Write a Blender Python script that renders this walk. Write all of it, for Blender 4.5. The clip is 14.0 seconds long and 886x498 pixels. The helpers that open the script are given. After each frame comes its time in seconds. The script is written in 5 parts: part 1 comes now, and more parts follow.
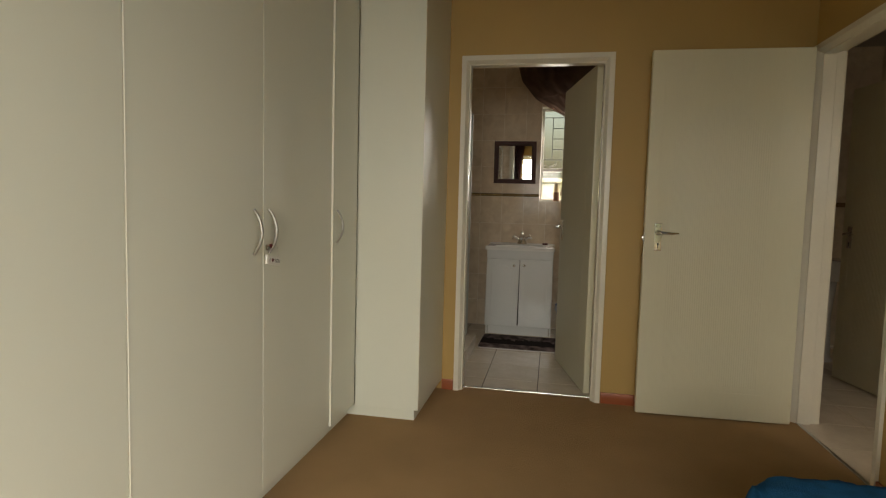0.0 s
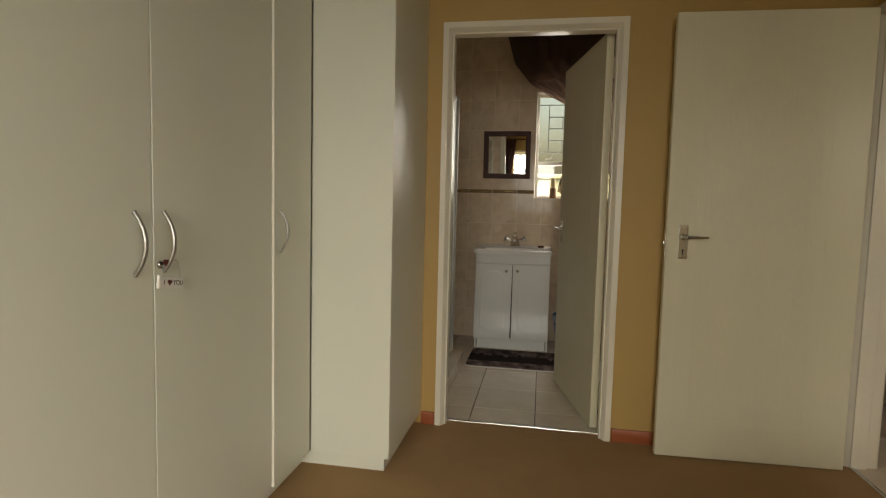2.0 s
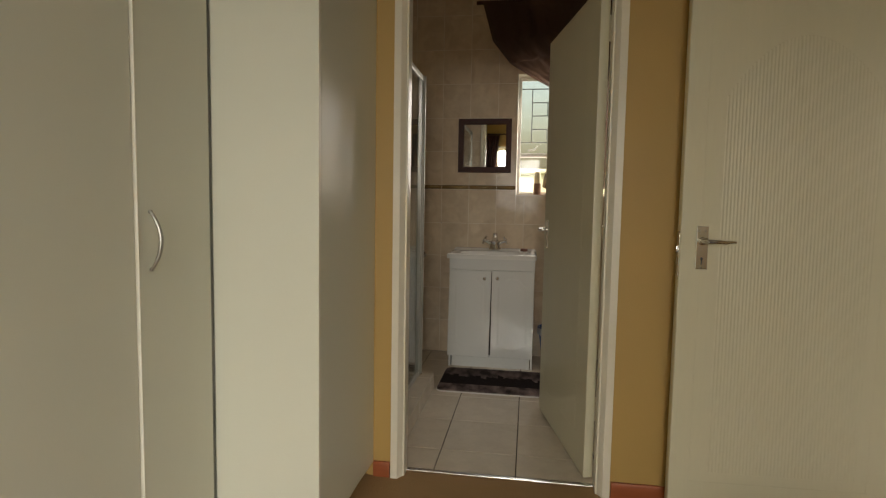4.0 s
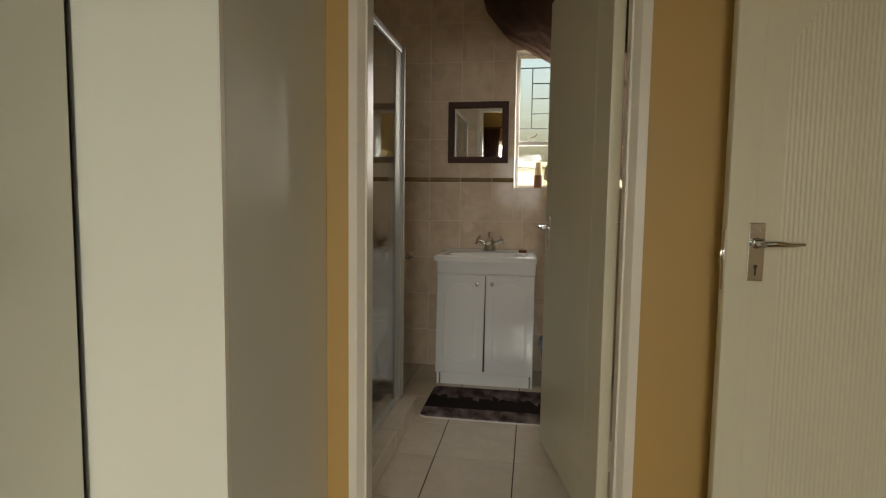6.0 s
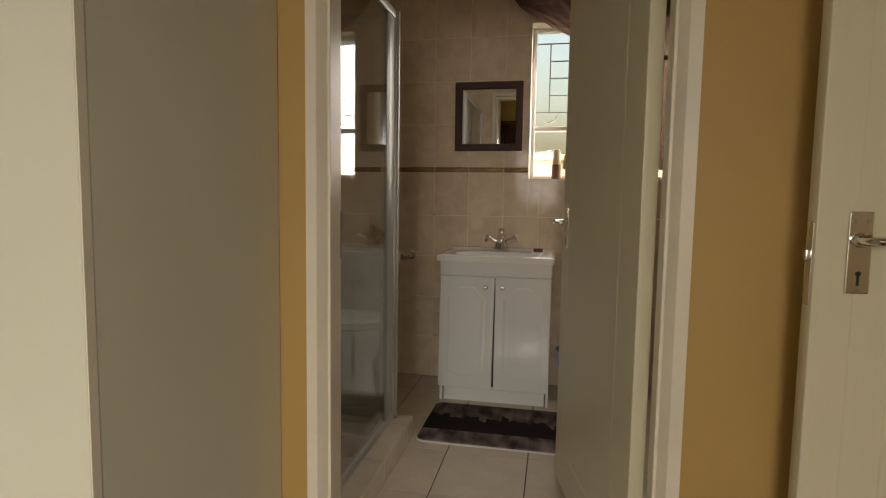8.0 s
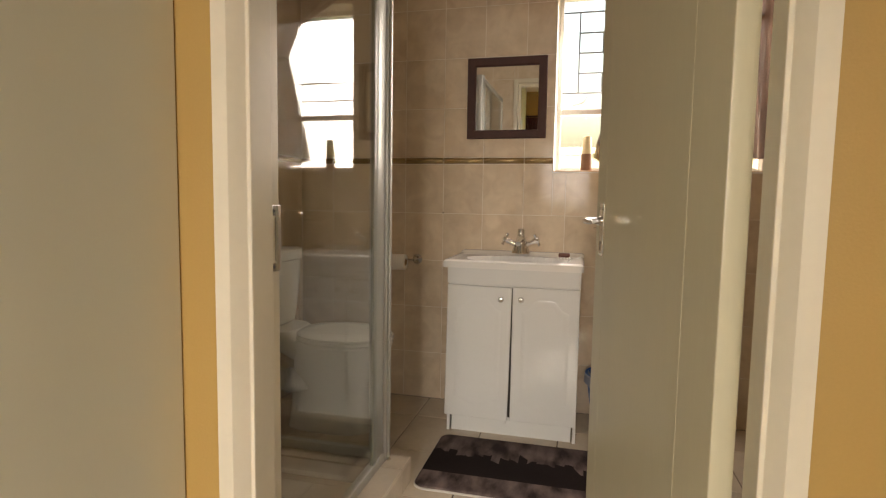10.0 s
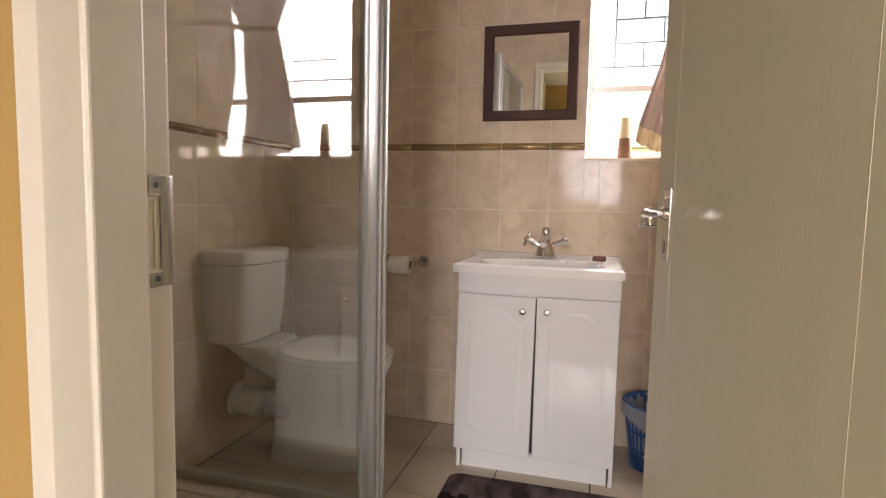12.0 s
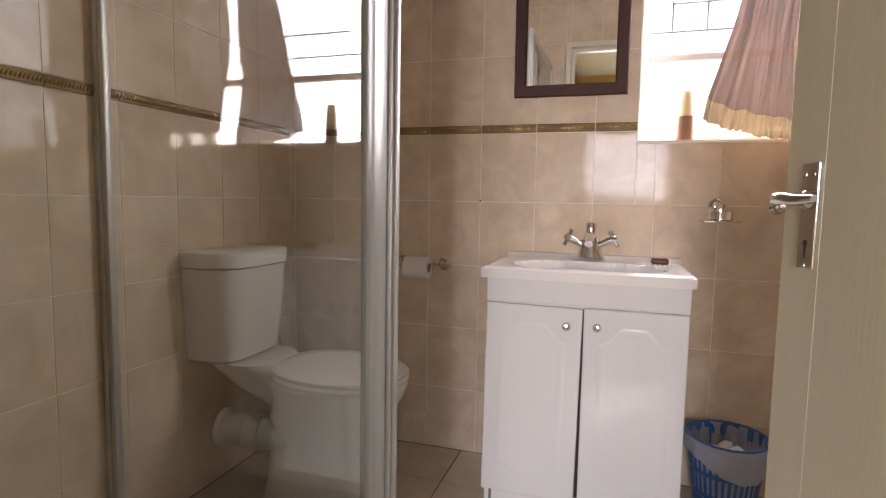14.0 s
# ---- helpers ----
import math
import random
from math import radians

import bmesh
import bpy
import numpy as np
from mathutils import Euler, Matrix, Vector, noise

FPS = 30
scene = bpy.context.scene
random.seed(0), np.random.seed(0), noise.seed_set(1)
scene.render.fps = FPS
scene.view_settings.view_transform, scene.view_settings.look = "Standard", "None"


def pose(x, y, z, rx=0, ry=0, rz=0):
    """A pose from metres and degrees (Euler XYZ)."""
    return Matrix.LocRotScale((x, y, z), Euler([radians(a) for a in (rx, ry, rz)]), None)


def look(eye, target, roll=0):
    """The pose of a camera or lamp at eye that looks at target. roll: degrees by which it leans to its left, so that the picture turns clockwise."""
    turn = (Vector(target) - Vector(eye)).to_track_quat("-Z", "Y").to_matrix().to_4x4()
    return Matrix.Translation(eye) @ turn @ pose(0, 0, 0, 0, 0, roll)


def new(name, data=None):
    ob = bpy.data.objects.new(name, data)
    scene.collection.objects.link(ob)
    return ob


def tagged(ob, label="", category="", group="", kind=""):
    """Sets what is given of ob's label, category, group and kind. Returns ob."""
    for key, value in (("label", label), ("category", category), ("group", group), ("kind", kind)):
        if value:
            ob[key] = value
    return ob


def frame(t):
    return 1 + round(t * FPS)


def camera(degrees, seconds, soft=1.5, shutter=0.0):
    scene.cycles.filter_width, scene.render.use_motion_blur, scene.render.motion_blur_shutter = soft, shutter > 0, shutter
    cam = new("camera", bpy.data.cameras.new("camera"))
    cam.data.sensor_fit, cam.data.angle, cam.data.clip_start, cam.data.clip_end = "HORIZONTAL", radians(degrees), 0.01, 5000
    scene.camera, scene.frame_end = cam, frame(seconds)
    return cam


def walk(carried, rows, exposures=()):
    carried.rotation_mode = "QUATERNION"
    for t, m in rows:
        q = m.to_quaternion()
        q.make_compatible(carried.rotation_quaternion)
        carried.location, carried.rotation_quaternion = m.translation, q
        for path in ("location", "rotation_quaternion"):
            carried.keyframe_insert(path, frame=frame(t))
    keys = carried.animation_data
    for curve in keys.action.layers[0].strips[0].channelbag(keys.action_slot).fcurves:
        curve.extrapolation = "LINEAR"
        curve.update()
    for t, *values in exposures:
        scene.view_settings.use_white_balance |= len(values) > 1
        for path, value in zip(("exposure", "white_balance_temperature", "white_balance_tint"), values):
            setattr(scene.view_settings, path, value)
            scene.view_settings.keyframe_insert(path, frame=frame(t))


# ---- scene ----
cam = camera(77.5, 14.0, soft=1.25, shutter=0.0)
PATH = [
    (0, (0.566, 0.435, 1.137), (0.185, 2.393, 0.991), 1.5),
    (0.5, (0.558, 0.573, 1.145), (0.184, 2.532, 0.997), 1.4),
    (1, (0.558, 0.705, 1.142), (0.185, 2.664, 0.99), 1.4),
    (1.5, (0.534, 0.868, 1.147), (0.172, 2.829, 0.993), 1.3),
    (2, (0.516, 1.016, 1.147), (0.168, 2.979, 0.992), 1.4),
    (2.5, (0.518, 1.143, 1.142), (0.19, 3.11, 0.987), 1.4),
    (3, (0.546, 1.315, 1.151), (0.231, 3.284, 0.997), 1.3),
    (5.5, (0.538, 1.987, 1.13), (0.242, 3.958, 0.964), 0.8),
    (6, (0.572, 2.121, 1.126), (0.255, 4.089, 0.961), 0.8),
    (6.5, (0.593, 2.224, 1.112), (0.251, 4.188, 0.947), 0.9),
    (7, (0.593, 2.344, 1.109), (0.242, 4.306, 0.94), 0.7),
    (7.5, (0.6, 2.446, 1.104), (0.223, 4.403, 0.934), 0.8),
    (8, (0.597, 2.526, 1.093), (0.207, 4.48, 0.922), 0.9),
    (8.5, (0.598, 2.641, 1.074), (0.201, 4.594, 0.912), 0.8),
    (9, (0.597, 2.77, 1.077), (0.17, 4.717, 0.909), 0.8),
    (11.5, (0.535, 3.299, 1.05), (0.013, 5.222, 0.88), 1.1),
    (12, (0.507, 3.406, 1.039), (-0.029, 5.325, 0.869), 1.2),
    (12.5, (0.498, 3.5, 1.036), (-0.08, 5.406, 0.861), 1.1),
    (13, (0.471, 3.579, 1.019), (-0.134, 5.478, 0.853), 1.1),
    (13.5, (0.43, 3.667, 1.018), (-0.178, 5.564, 0.845), 1.1),
    (14, (0.388, 3.747, 1.015), (-0.211, 5.646, 0.837), 1.0),
]

EXPOSURES = [(0.0, 0.95, 7050, 11), (3.0, 1.15, 7200, 12), (5.3, 1.20, 6800, 11), (7.0, 1.26, 6950, 13), (8.3, 1.38, 7450, 16), (9.2, 1.85, 7800, 17), (11.3, 2.62, 6700, 22), (12.5, 2.65, 6550, 26), (14.0, 2.75, 6300, 27)]
walk(cam, [(t, look(eye, target, roll)) for t, eye, target, roll in PATH], EXPOSURES)

# ---------- light ----------
SUN_UP, SUN_ROUND = radians(62), radians(165)
world = bpy.data.worlds.new("world")
scene.world = world
world.use_nodes = True
wn = world.node_tree.nodes
sky = wn.new("ShaderNodeTexSky")
sky.sky_type, sky.sun_disc = "NISHITA", False
sky.dust_density, sky.ozone_density, sky.air_density = 8.5, 2.9, 2.2
sky.sun_elevation, sky.sun_rotation = SUN_UP, SUN_ROUND
world.node_tree.links.new(sky.outputs[0], wn["Background"].inputs[0])
wn["Background"].inputs[1].default_value = 0.15
sun_dir = Vector((math.sin(SUN_ROUND) * math.cos(SUN_UP), math.cos(SUN_ROUND) * math.cos(SUN_UP), math.sin(SUN_UP)))
sun = new("sun", bpy.data.lights.new("sun", "SUN"))
sun.data.energy, sun.data.angle, sun.data.color = 1.5, radians(12), (1.0, 0.95, 0.88)
sun.matrix_world = look(sun_dir * 20, (0, 0, 0))


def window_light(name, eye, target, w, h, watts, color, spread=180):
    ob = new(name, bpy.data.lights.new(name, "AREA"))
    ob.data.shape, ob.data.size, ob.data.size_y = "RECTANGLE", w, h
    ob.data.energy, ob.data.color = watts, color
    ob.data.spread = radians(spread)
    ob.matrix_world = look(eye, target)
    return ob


window_light("sky_light_bedroom", (0.50, -2.22, 1.62), (-1.15, 3.0, -1.40), 1.45, 1.20, 23, (0.985, 1.0, 0.975), 96)
window_light("sky_light_bedroom_side", (1.96, -0.25, 1.25), (-0.5, 0.55, -0.2), 1.45, 1.0, 9.5, (0.985, 1.0, 0.985), 125)
window_light("sky_light_bathroom", (0.93, 6.02, 1.66), (0.93, 4.0, 0.95), 0.95, 0.84, 7.6, (1.0, 0.97, 0.93))
# Fill lamp in an added, unseen hall opening, lifts the dark hall.
window_light("fill_light_hall", (2.75, 2.04, 1.6), (2.75, 4.0, 0.8), 0.7, 0.7, 1.1, (1.0, 0.97, 0.92))


# ---------- materials ----------
def mat(name, color, rough=0.5, metal=0.0, spec=0.5, var=0.08, scale=6.0, fine=90.0, bump=0.05, bscale=None, rvar=0.1, obj=0.0, coat=0.0, stretch=None, alt=None, altscale=2.0, altamt=0.5):
    """A painted or solid surface: two scales of variation, fine relief, object tint."""
    m = bpy.data.materials.new(name)
    m.use_nodes = True
    nt = m.node_tree
    N, L = nt.nodes, nt.links
    b = N["Principled BSDF"]
    tc = N.new("ShaderNodeTexCoord")
    src = tc.outputs["Object"]
    if stretch:
        mp = N.new("ShaderNodeMapping")
        mp.inputs["Scale"].default_value = stretch
        L.new(src, mp.inputs[0])
        src = mp.outputs[0]
    n1 = N.new("ShaderNodeTexNoise")
    n1.inputs["Scale"].default_value, n1.inputs["Detail"].default_value = scale, 4
    n2 = N.new("ShaderNodeTexNoise")
    n2.inputs["Scale"].default_value, n2.inputs["Detail"].default_value = fine, 3
    L.new(src, n1.inputs[0]), L.new(src, n2.inputs[0])
    mix = N.new("ShaderNodeMath")
    mix.operation = "ADD"
    L.new(n1.outputs[0], mix.inputs[0])
    half = N.new("ShaderNodeMath")
    half.operation, half.inputs[1].default_value = "MULTIPLY", 0.5
    L.new(n2.outputs[0], half.inputs[0]), L.new(half.outputs[0], mix.inputs[1])
    val = N.new("ShaderNodeMapRange")
    val.inputs["From Min"].default_value, val.inputs["From Max"].default_value = 0.45, 1.05
    val.inputs["To Min"].default_value, val.inputs["To Max"].default_value = 1 - var, 1 + var
    L.new(mix.outputs[0], val.inputs[0])
    value = val.outputs[0]
    if obj:
        oi = N.new("ShaderNodeObjectInfo")
        r = N.new("ShaderNodeMapRange")
        r.inputs["To Min"].default_value, r.inputs["To Max"].default_value = 1 - obj, 1 + obj
        L.new(oi.outputs["Random"], r.inputs[0])
        mu = N.new("ShaderNodeMath")
        mu.operation = "MULTIPLY"
        L.new(value, mu.inputs[0]), L.new(r.outputs[0], mu.inputs[1])
        value = mu.outputs[0]
        add = N.new("ShaderNodeVectorMath")
        add.operation = "ADD"
        sc = N.new("ShaderNodeMath")
        sc.operation, sc.inputs[1].default_value = "MULTIPLY", 37.0
        L.new(oi.outputs["Random"], sc.inputs[0])
        L.new(tc.outputs["Object"], add.inputs[0]), L.new(sc.outputs[0], add.inputs[1])
        if not stretch:
            L.new(add.outputs[0], n1.inputs[0])
    hsv = N.new("ShaderNodeHueSaturation")
    hsv.inputs["Color"].default_value = (*color, 1)
    L.new(value, hsv.inputs["Value"])
    out = hsv.outputs[0]
    if alt:
        hsv2 = N.new("ShaderNodeHueSaturation")
        hsv2.inputs["Color"].default_value = (*alt, 1)
        L.new(value, hsv2.inputs["Value"])
        n3 = N.new("ShaderNodeTexNoise")
        n3.inputs["Scale"].default_value, n3.inputs["Detail"].default_value, n3.inputs["Distortion"].default_value = altscale, 5, 1.2
        L.new(n1.inputs[0].links[0].from_socket, n3.inputs[0])
        rr = N.new("ShaderNodeMapRange")
        rr.inputs["From Min"].default_value, rr.inputs["From Max"].default_value = 0.38, 0.66
        rr.inputs["To Max"].default_value = altamt
        L.new(n3.outputs[0], rr.inputs[0])
        mc = N.new("ShaderNodeMix")
        mc.data_type = "RGBA"
        L.new(rr.outputs[0], mc.inputs[0]), L.new(out, mc.inputs[6]), L.new(hsv2.outputs[0], mc.inputs[7])
        out = mc.outputs[2]
    L.new(out, b.inputs["Base Color"])
    rr = N.new("ShaderNodeMapRange")
    rr.inputs["To Min"].default_value, rr.inputs["To Max"].default_value = max(0.02, rough * (1 - rvar)), min(1, rough * (1 + rvar))
    L.new(n1.outputs[0], rr.inputs[0]), L.new(rr.outputs[0], b.inputs["Roughness"])
    b.inputs["Metallic"].default_value = metal
    b.inputs["Specular IOR Level"].default_value = spec
    b.inputs["Coat Weight"].default_value = coat
    if bump:
        bp = N.new("ShaderNodeBump")
        bp.inputs["Strength"].default_value, bp.inputs["Distance"].default_value = bump, 0.004
        src2 = n2
        if bscale:
            src2 = N.new("ShaderNodeTexNoise")
            src2.inputs["Scale"].default_value = bscale
            L.new(src, src2.inputs[0])
        L.new(src2.outputs[0], bp.inputs["Height"]), L.new(bp.outputs[0], b.inputs["Normal"])
    return m


def glass(name, tint, base=0.05, gain=0.9):
    """A clear pane: mirror-like gloss that grows towards grazing views, the rest passes through."""
    m = bpy.data.materials.new(name)
    m.use_nodes = True
    N, L = m.node_tree.nodes, m.node_tree.links
    N.clear()
    lw = N.new("ShaderNodeLayerWeight")
    lw.inputs["Blend"].default_value = 0.5
    pw = N.new("ShaderNodeMath")
    pw.operation, pw.inputs[1].default_value = "POWER", 4.2
    ma = N.new("ShaderNodeMath")
    ma.operation, ma.inputs[1].default_value, ma.inputs[2].default_value = "MULTIPLY_ADD", gain, base
    tr, gl = N.new("ShaderNodeBsdfTransparent"), N.new("ShaderNodeBsdfGlossy")
    tr.inputs[0].default_value = (*tint, 1)
    gl.inputs["Roughness"].default_value = 0.0
    mx, out = N.new("ShaderNodeMixShader"), N.new("ShaderNodeOutputMaterial")
    L.new(lw.outputs["Facing"], pw.inputs[0]), L.new(pw.outputs[0], ma.inputs[0]), L.new(ma.outputs[0], mx.inputs[0])
    L.new(tr.outputs[0], mx.inputs[1]), L.new(gl.outputs[0], mx.inputs[2]), L.new(mx.outputs[0], out.inputs[0])
    return m


def cloth(name, color, see=0.0, rough=0.9, glow=0.35):
    """Cloth that lets part of the light through."""
    m = mat(name, color, rough, var=0.16, scale=9, fine=400, bump=0.25)
    N, L = m.node_tree.nodes, m.node_tree.links
    b = N["Principled BSDF"]
    tl, tp = N.new("ShaderNodeBsdfTranslucent"), N.new("ShaderNodeBsdfTransparent")
    tl.inputs[0].default_value = (*[min(1, c * 1.5) for c in color], 1)
    m1, m2 = N.new("ShaderNodeMixShader"), N.new("ShaderNodeMixShader")
    m1.inputs[0].default_value, m2.inputs[0].default_value = glow, see
    L.new(b.outputs[0], m1.inputs[1]), L.new(tl.outputs[0], m1.inputs[2])
    L.new(m1.outputs[0], m2.inputs[1]), L.new(tp.outputs[0], m2.inputs[2])
    L.new(m2.outputs[0], N["Material Output"].inputs[0])
    return m


OCHRE = mat("ochre_wall_paint", (0.44, 0.280, 0.086), 0.55, var=0.05, scale=2.5, fine=220, bump=0.12, rvar=0.15)
CEIL = mat("ceiling_paint", (0.44, 0.42, 0.37), 0.8, var=0.03)
BATHCEIL = mat("bathroom_ceiling_paint", (0.62, 0.56, 0.47), 0.7, var=0.04)
CARPET = mat("carpet_pile", (0.39, 0.245, 0.120), 0.98, spec=0.1, var=0.10, scale=3, fine=330, bump=0.9, bscale=420)
WARD = mat("cream_melamine", (0.685, 0.685, 0.572), 0.30, var=0.015, scale=3, fine=300, bump=0.015, rvar=0.12)
EDGE = mat("cream_edge_band", (0.78, 0.75, 0.64), 0.35, var=0.02, bump=0.0)
# Near-black colour for the shade in door gaps, keyholes and a screw hole.
GAPSHADE = mat("painted_gap_shade", (0.03, 0.025, 0.02), 0.8, bump=0.0)
DOORP = mat("cream_door_paint", (0.63, 0.59, 0.43), 0.34, var=0.035, scale=3, fine=120, bump=0.05, stretch=(1, 1, 0.12))
FRAMEP = mat("cream_frame_enamel", (0.70, 0.65, 0.53), 0.30, var=0.04, scale=5, fine=60, bump=0.05)
SKIRT = mat("red_brown_timber", (0.31, 0.085, 0.032), 0.35, var=0.25, scale=3, fine=40, bump=0.1, stretch=(0.15, 1, 2))
TILE = mat("marbled_wall_tile", (0.70, 0.586, 0.445), 0.07, spec=0.10, var=0.09, scale=7, fine=30, bump=0.012, obj=0.014, alt=(0.55, 0.427, 0.30), altscale=6.5, altamt=0.62, rvar=0.3)
GROUT = mat("cream_grout", (0.80, 0.74, 0.66), 0.9, var=0.12, scale=12)
FTILE = mat("cream_floor_tile", (0.64, 0.565, 0.46), 0.13, var=0.07, scale=9, fine=60, bump=0.02, obj=0.03, alt=(0.57, 0.49, 0.395), altscale=6, altamt=0.5)
FGROUT = mat("dark_floor_grout", (0.07, 0.055, 0.045), 0.95, var=0.2)
BORDER = mat("bronze_border_tile", (0.17, 0.10, 0.035), 0.28, var=0.2, bump=0.05)
GOLD = mat("gilded_rope", (0.42, 0.30, 0.14), 0.22, metal=0.6, var=0.2, bump=0.05)
ALU = mat("brushed_aluminium", (0.50, 0.50, 0.47), 0.42, metal=0.6, var=0.05, fine=200, stretch=(1, 1, 0.05))
SEALM = mat("grey_seal_strip", (0.27, 0.29, 0.26), 0.3, var=0.06)
STILEM = mat("dull_aluminium", (0.40, 0.41, 0.38), 0.38, metal=0.5, var=0.08, fine=200, stretch=(1, 1, 0.05))
CHROME = mat("chrome", (0.72, 0.71, 0.69), 0.09, metal=1.0, var=0.03, bump=0.01)
HANDLEM = mat("brushed_nickel", (0.40, 0.385, 0.345), 0.42, metal=0.85, var=0.10, fine=300, bump=0.04)
SATIN = mat("satin_steel", (0.56, 0.55, 0.53), 0.24, metal=1.0, var=0.05, bump=0.02)
CERAMIC = mat("white_ceramic", (0.76, 0.75, 0.72), 0.07, var=0.015, scale=3, bump=0.0)
SEATM = mat("white_plastic_seat", (0.80, 0.79, 0.75), 0.18, var=0.015, bump=0.0)
WFOIL = mat("white_foil_door", (0.665, 0.67, 0.65), 0.22, var=0.02, scale=4, bump=0.01)
RUBBER = mat("grey_rubber", (0.10, 0.10, 0.10), 0.7)
SLEEVE = mat("white_pvc_sleeve", (0.62, 0.61, 0.58), 0.4, var=0.12)
MAHOG = mat("mahogany_frame", (0.06, 0.020, 0.013), 0.5, spec=0.25, var=0.3, scale=6, fine=60, bump=0.05, stretch=(1, 1, 0.2))
STEELW = mat("white_window_steel", (0.72, 0.70, 0.64), 0.4, var=0.05)
BARM = mat("dark_leading", (0.16, 0.16, 0.17), 0.5, metal=0.3)
PAPERM = mat("tissue_paper", (0.82, 0.80, 0.76), 0.95, var=0.03, bump=0.1)
CARD = mat("cardboard", (0.30, 0.20, 0.12), 0.9)
SOAPM = mat("brown_soap", (0.10, 0.025, 0.012), 0.4, var=0.15)
BLUEP = mat("blue_plastic", (0.03, 0.115, 0.34), 0.3, var=0.05)
BAG = cloth("white_bin_liner", (0.62, 0.65, 0.72), 0.30, 0.4, 0.3)
WAX = mat("cream_wax", (0.74, 0.62, 0.36), 0.5, var=0.05)
WAXB = mat("brown_wax", (0.25, 0.125, 0.065), 0.5, var=0.1)
DRAPE = cloth("brown_curtain", (0.092, 0.055, 0.040), 0.03, 0.95, 0.26)
FRINGE = cloth("tan_curtain_hem", (0.20, 0.125, 0.055), 0.06, 0.9, 0.2)
DARKDRAPE = cloth("dark_red_curtain", (0.075, 0.022, 0.018), 0.0, 0.85, 0.12)
THROW = mat("blue_fleece", (0.012, 0.085, 0.20), 0.95, spec=0.1, var=0.35, scale=25, fine=260, bump=0.9)
SHEET = mat("cream_bed_linen", (0.55, 0.48, 0.38), 0.9, var=0.08)
MATW = mat("white_mat_binding", (0.62, 0.60, 0.56), 0.9)
OUTWALL = mat("cream_garden_wall", (0.78, 0.72, 0.50), 0.8, var=0.06)
GRASS = mat("lawn", (0.06, 0.10, 0.03), 0.9, var=0.4, scale=4, fine=120, bump=0.6)
TAGW = mat("white_wood_tag", (0.72, 0.70, 0.63), 0.6, var=0.06)
HEART = mat("dark_red_heart", (0.10, 0.012, 0.010), 0.5)
INK = mat("black_ink", (0.02, 0.018, 0.016), 0.6)
STRING = mat("pale_string", (0.42, 0.38, 0.32), 0.9)
CLEAR = glass("clear_window_glass", (0.97, 0.98, 0.97), 0.03, 0.6)
SHOWERG = glass("shower_glass", (0.965, 0.98, 0.968), 0.035, 0.95)


def mirror_mat():
    m = mat("silvered_mirror", (0.86, 0.88, 0.87), 0.01, metal=1.0, var=0.0, bump=0.0, rvar=0.0)
    return m


MIRROR = mirror_mat()


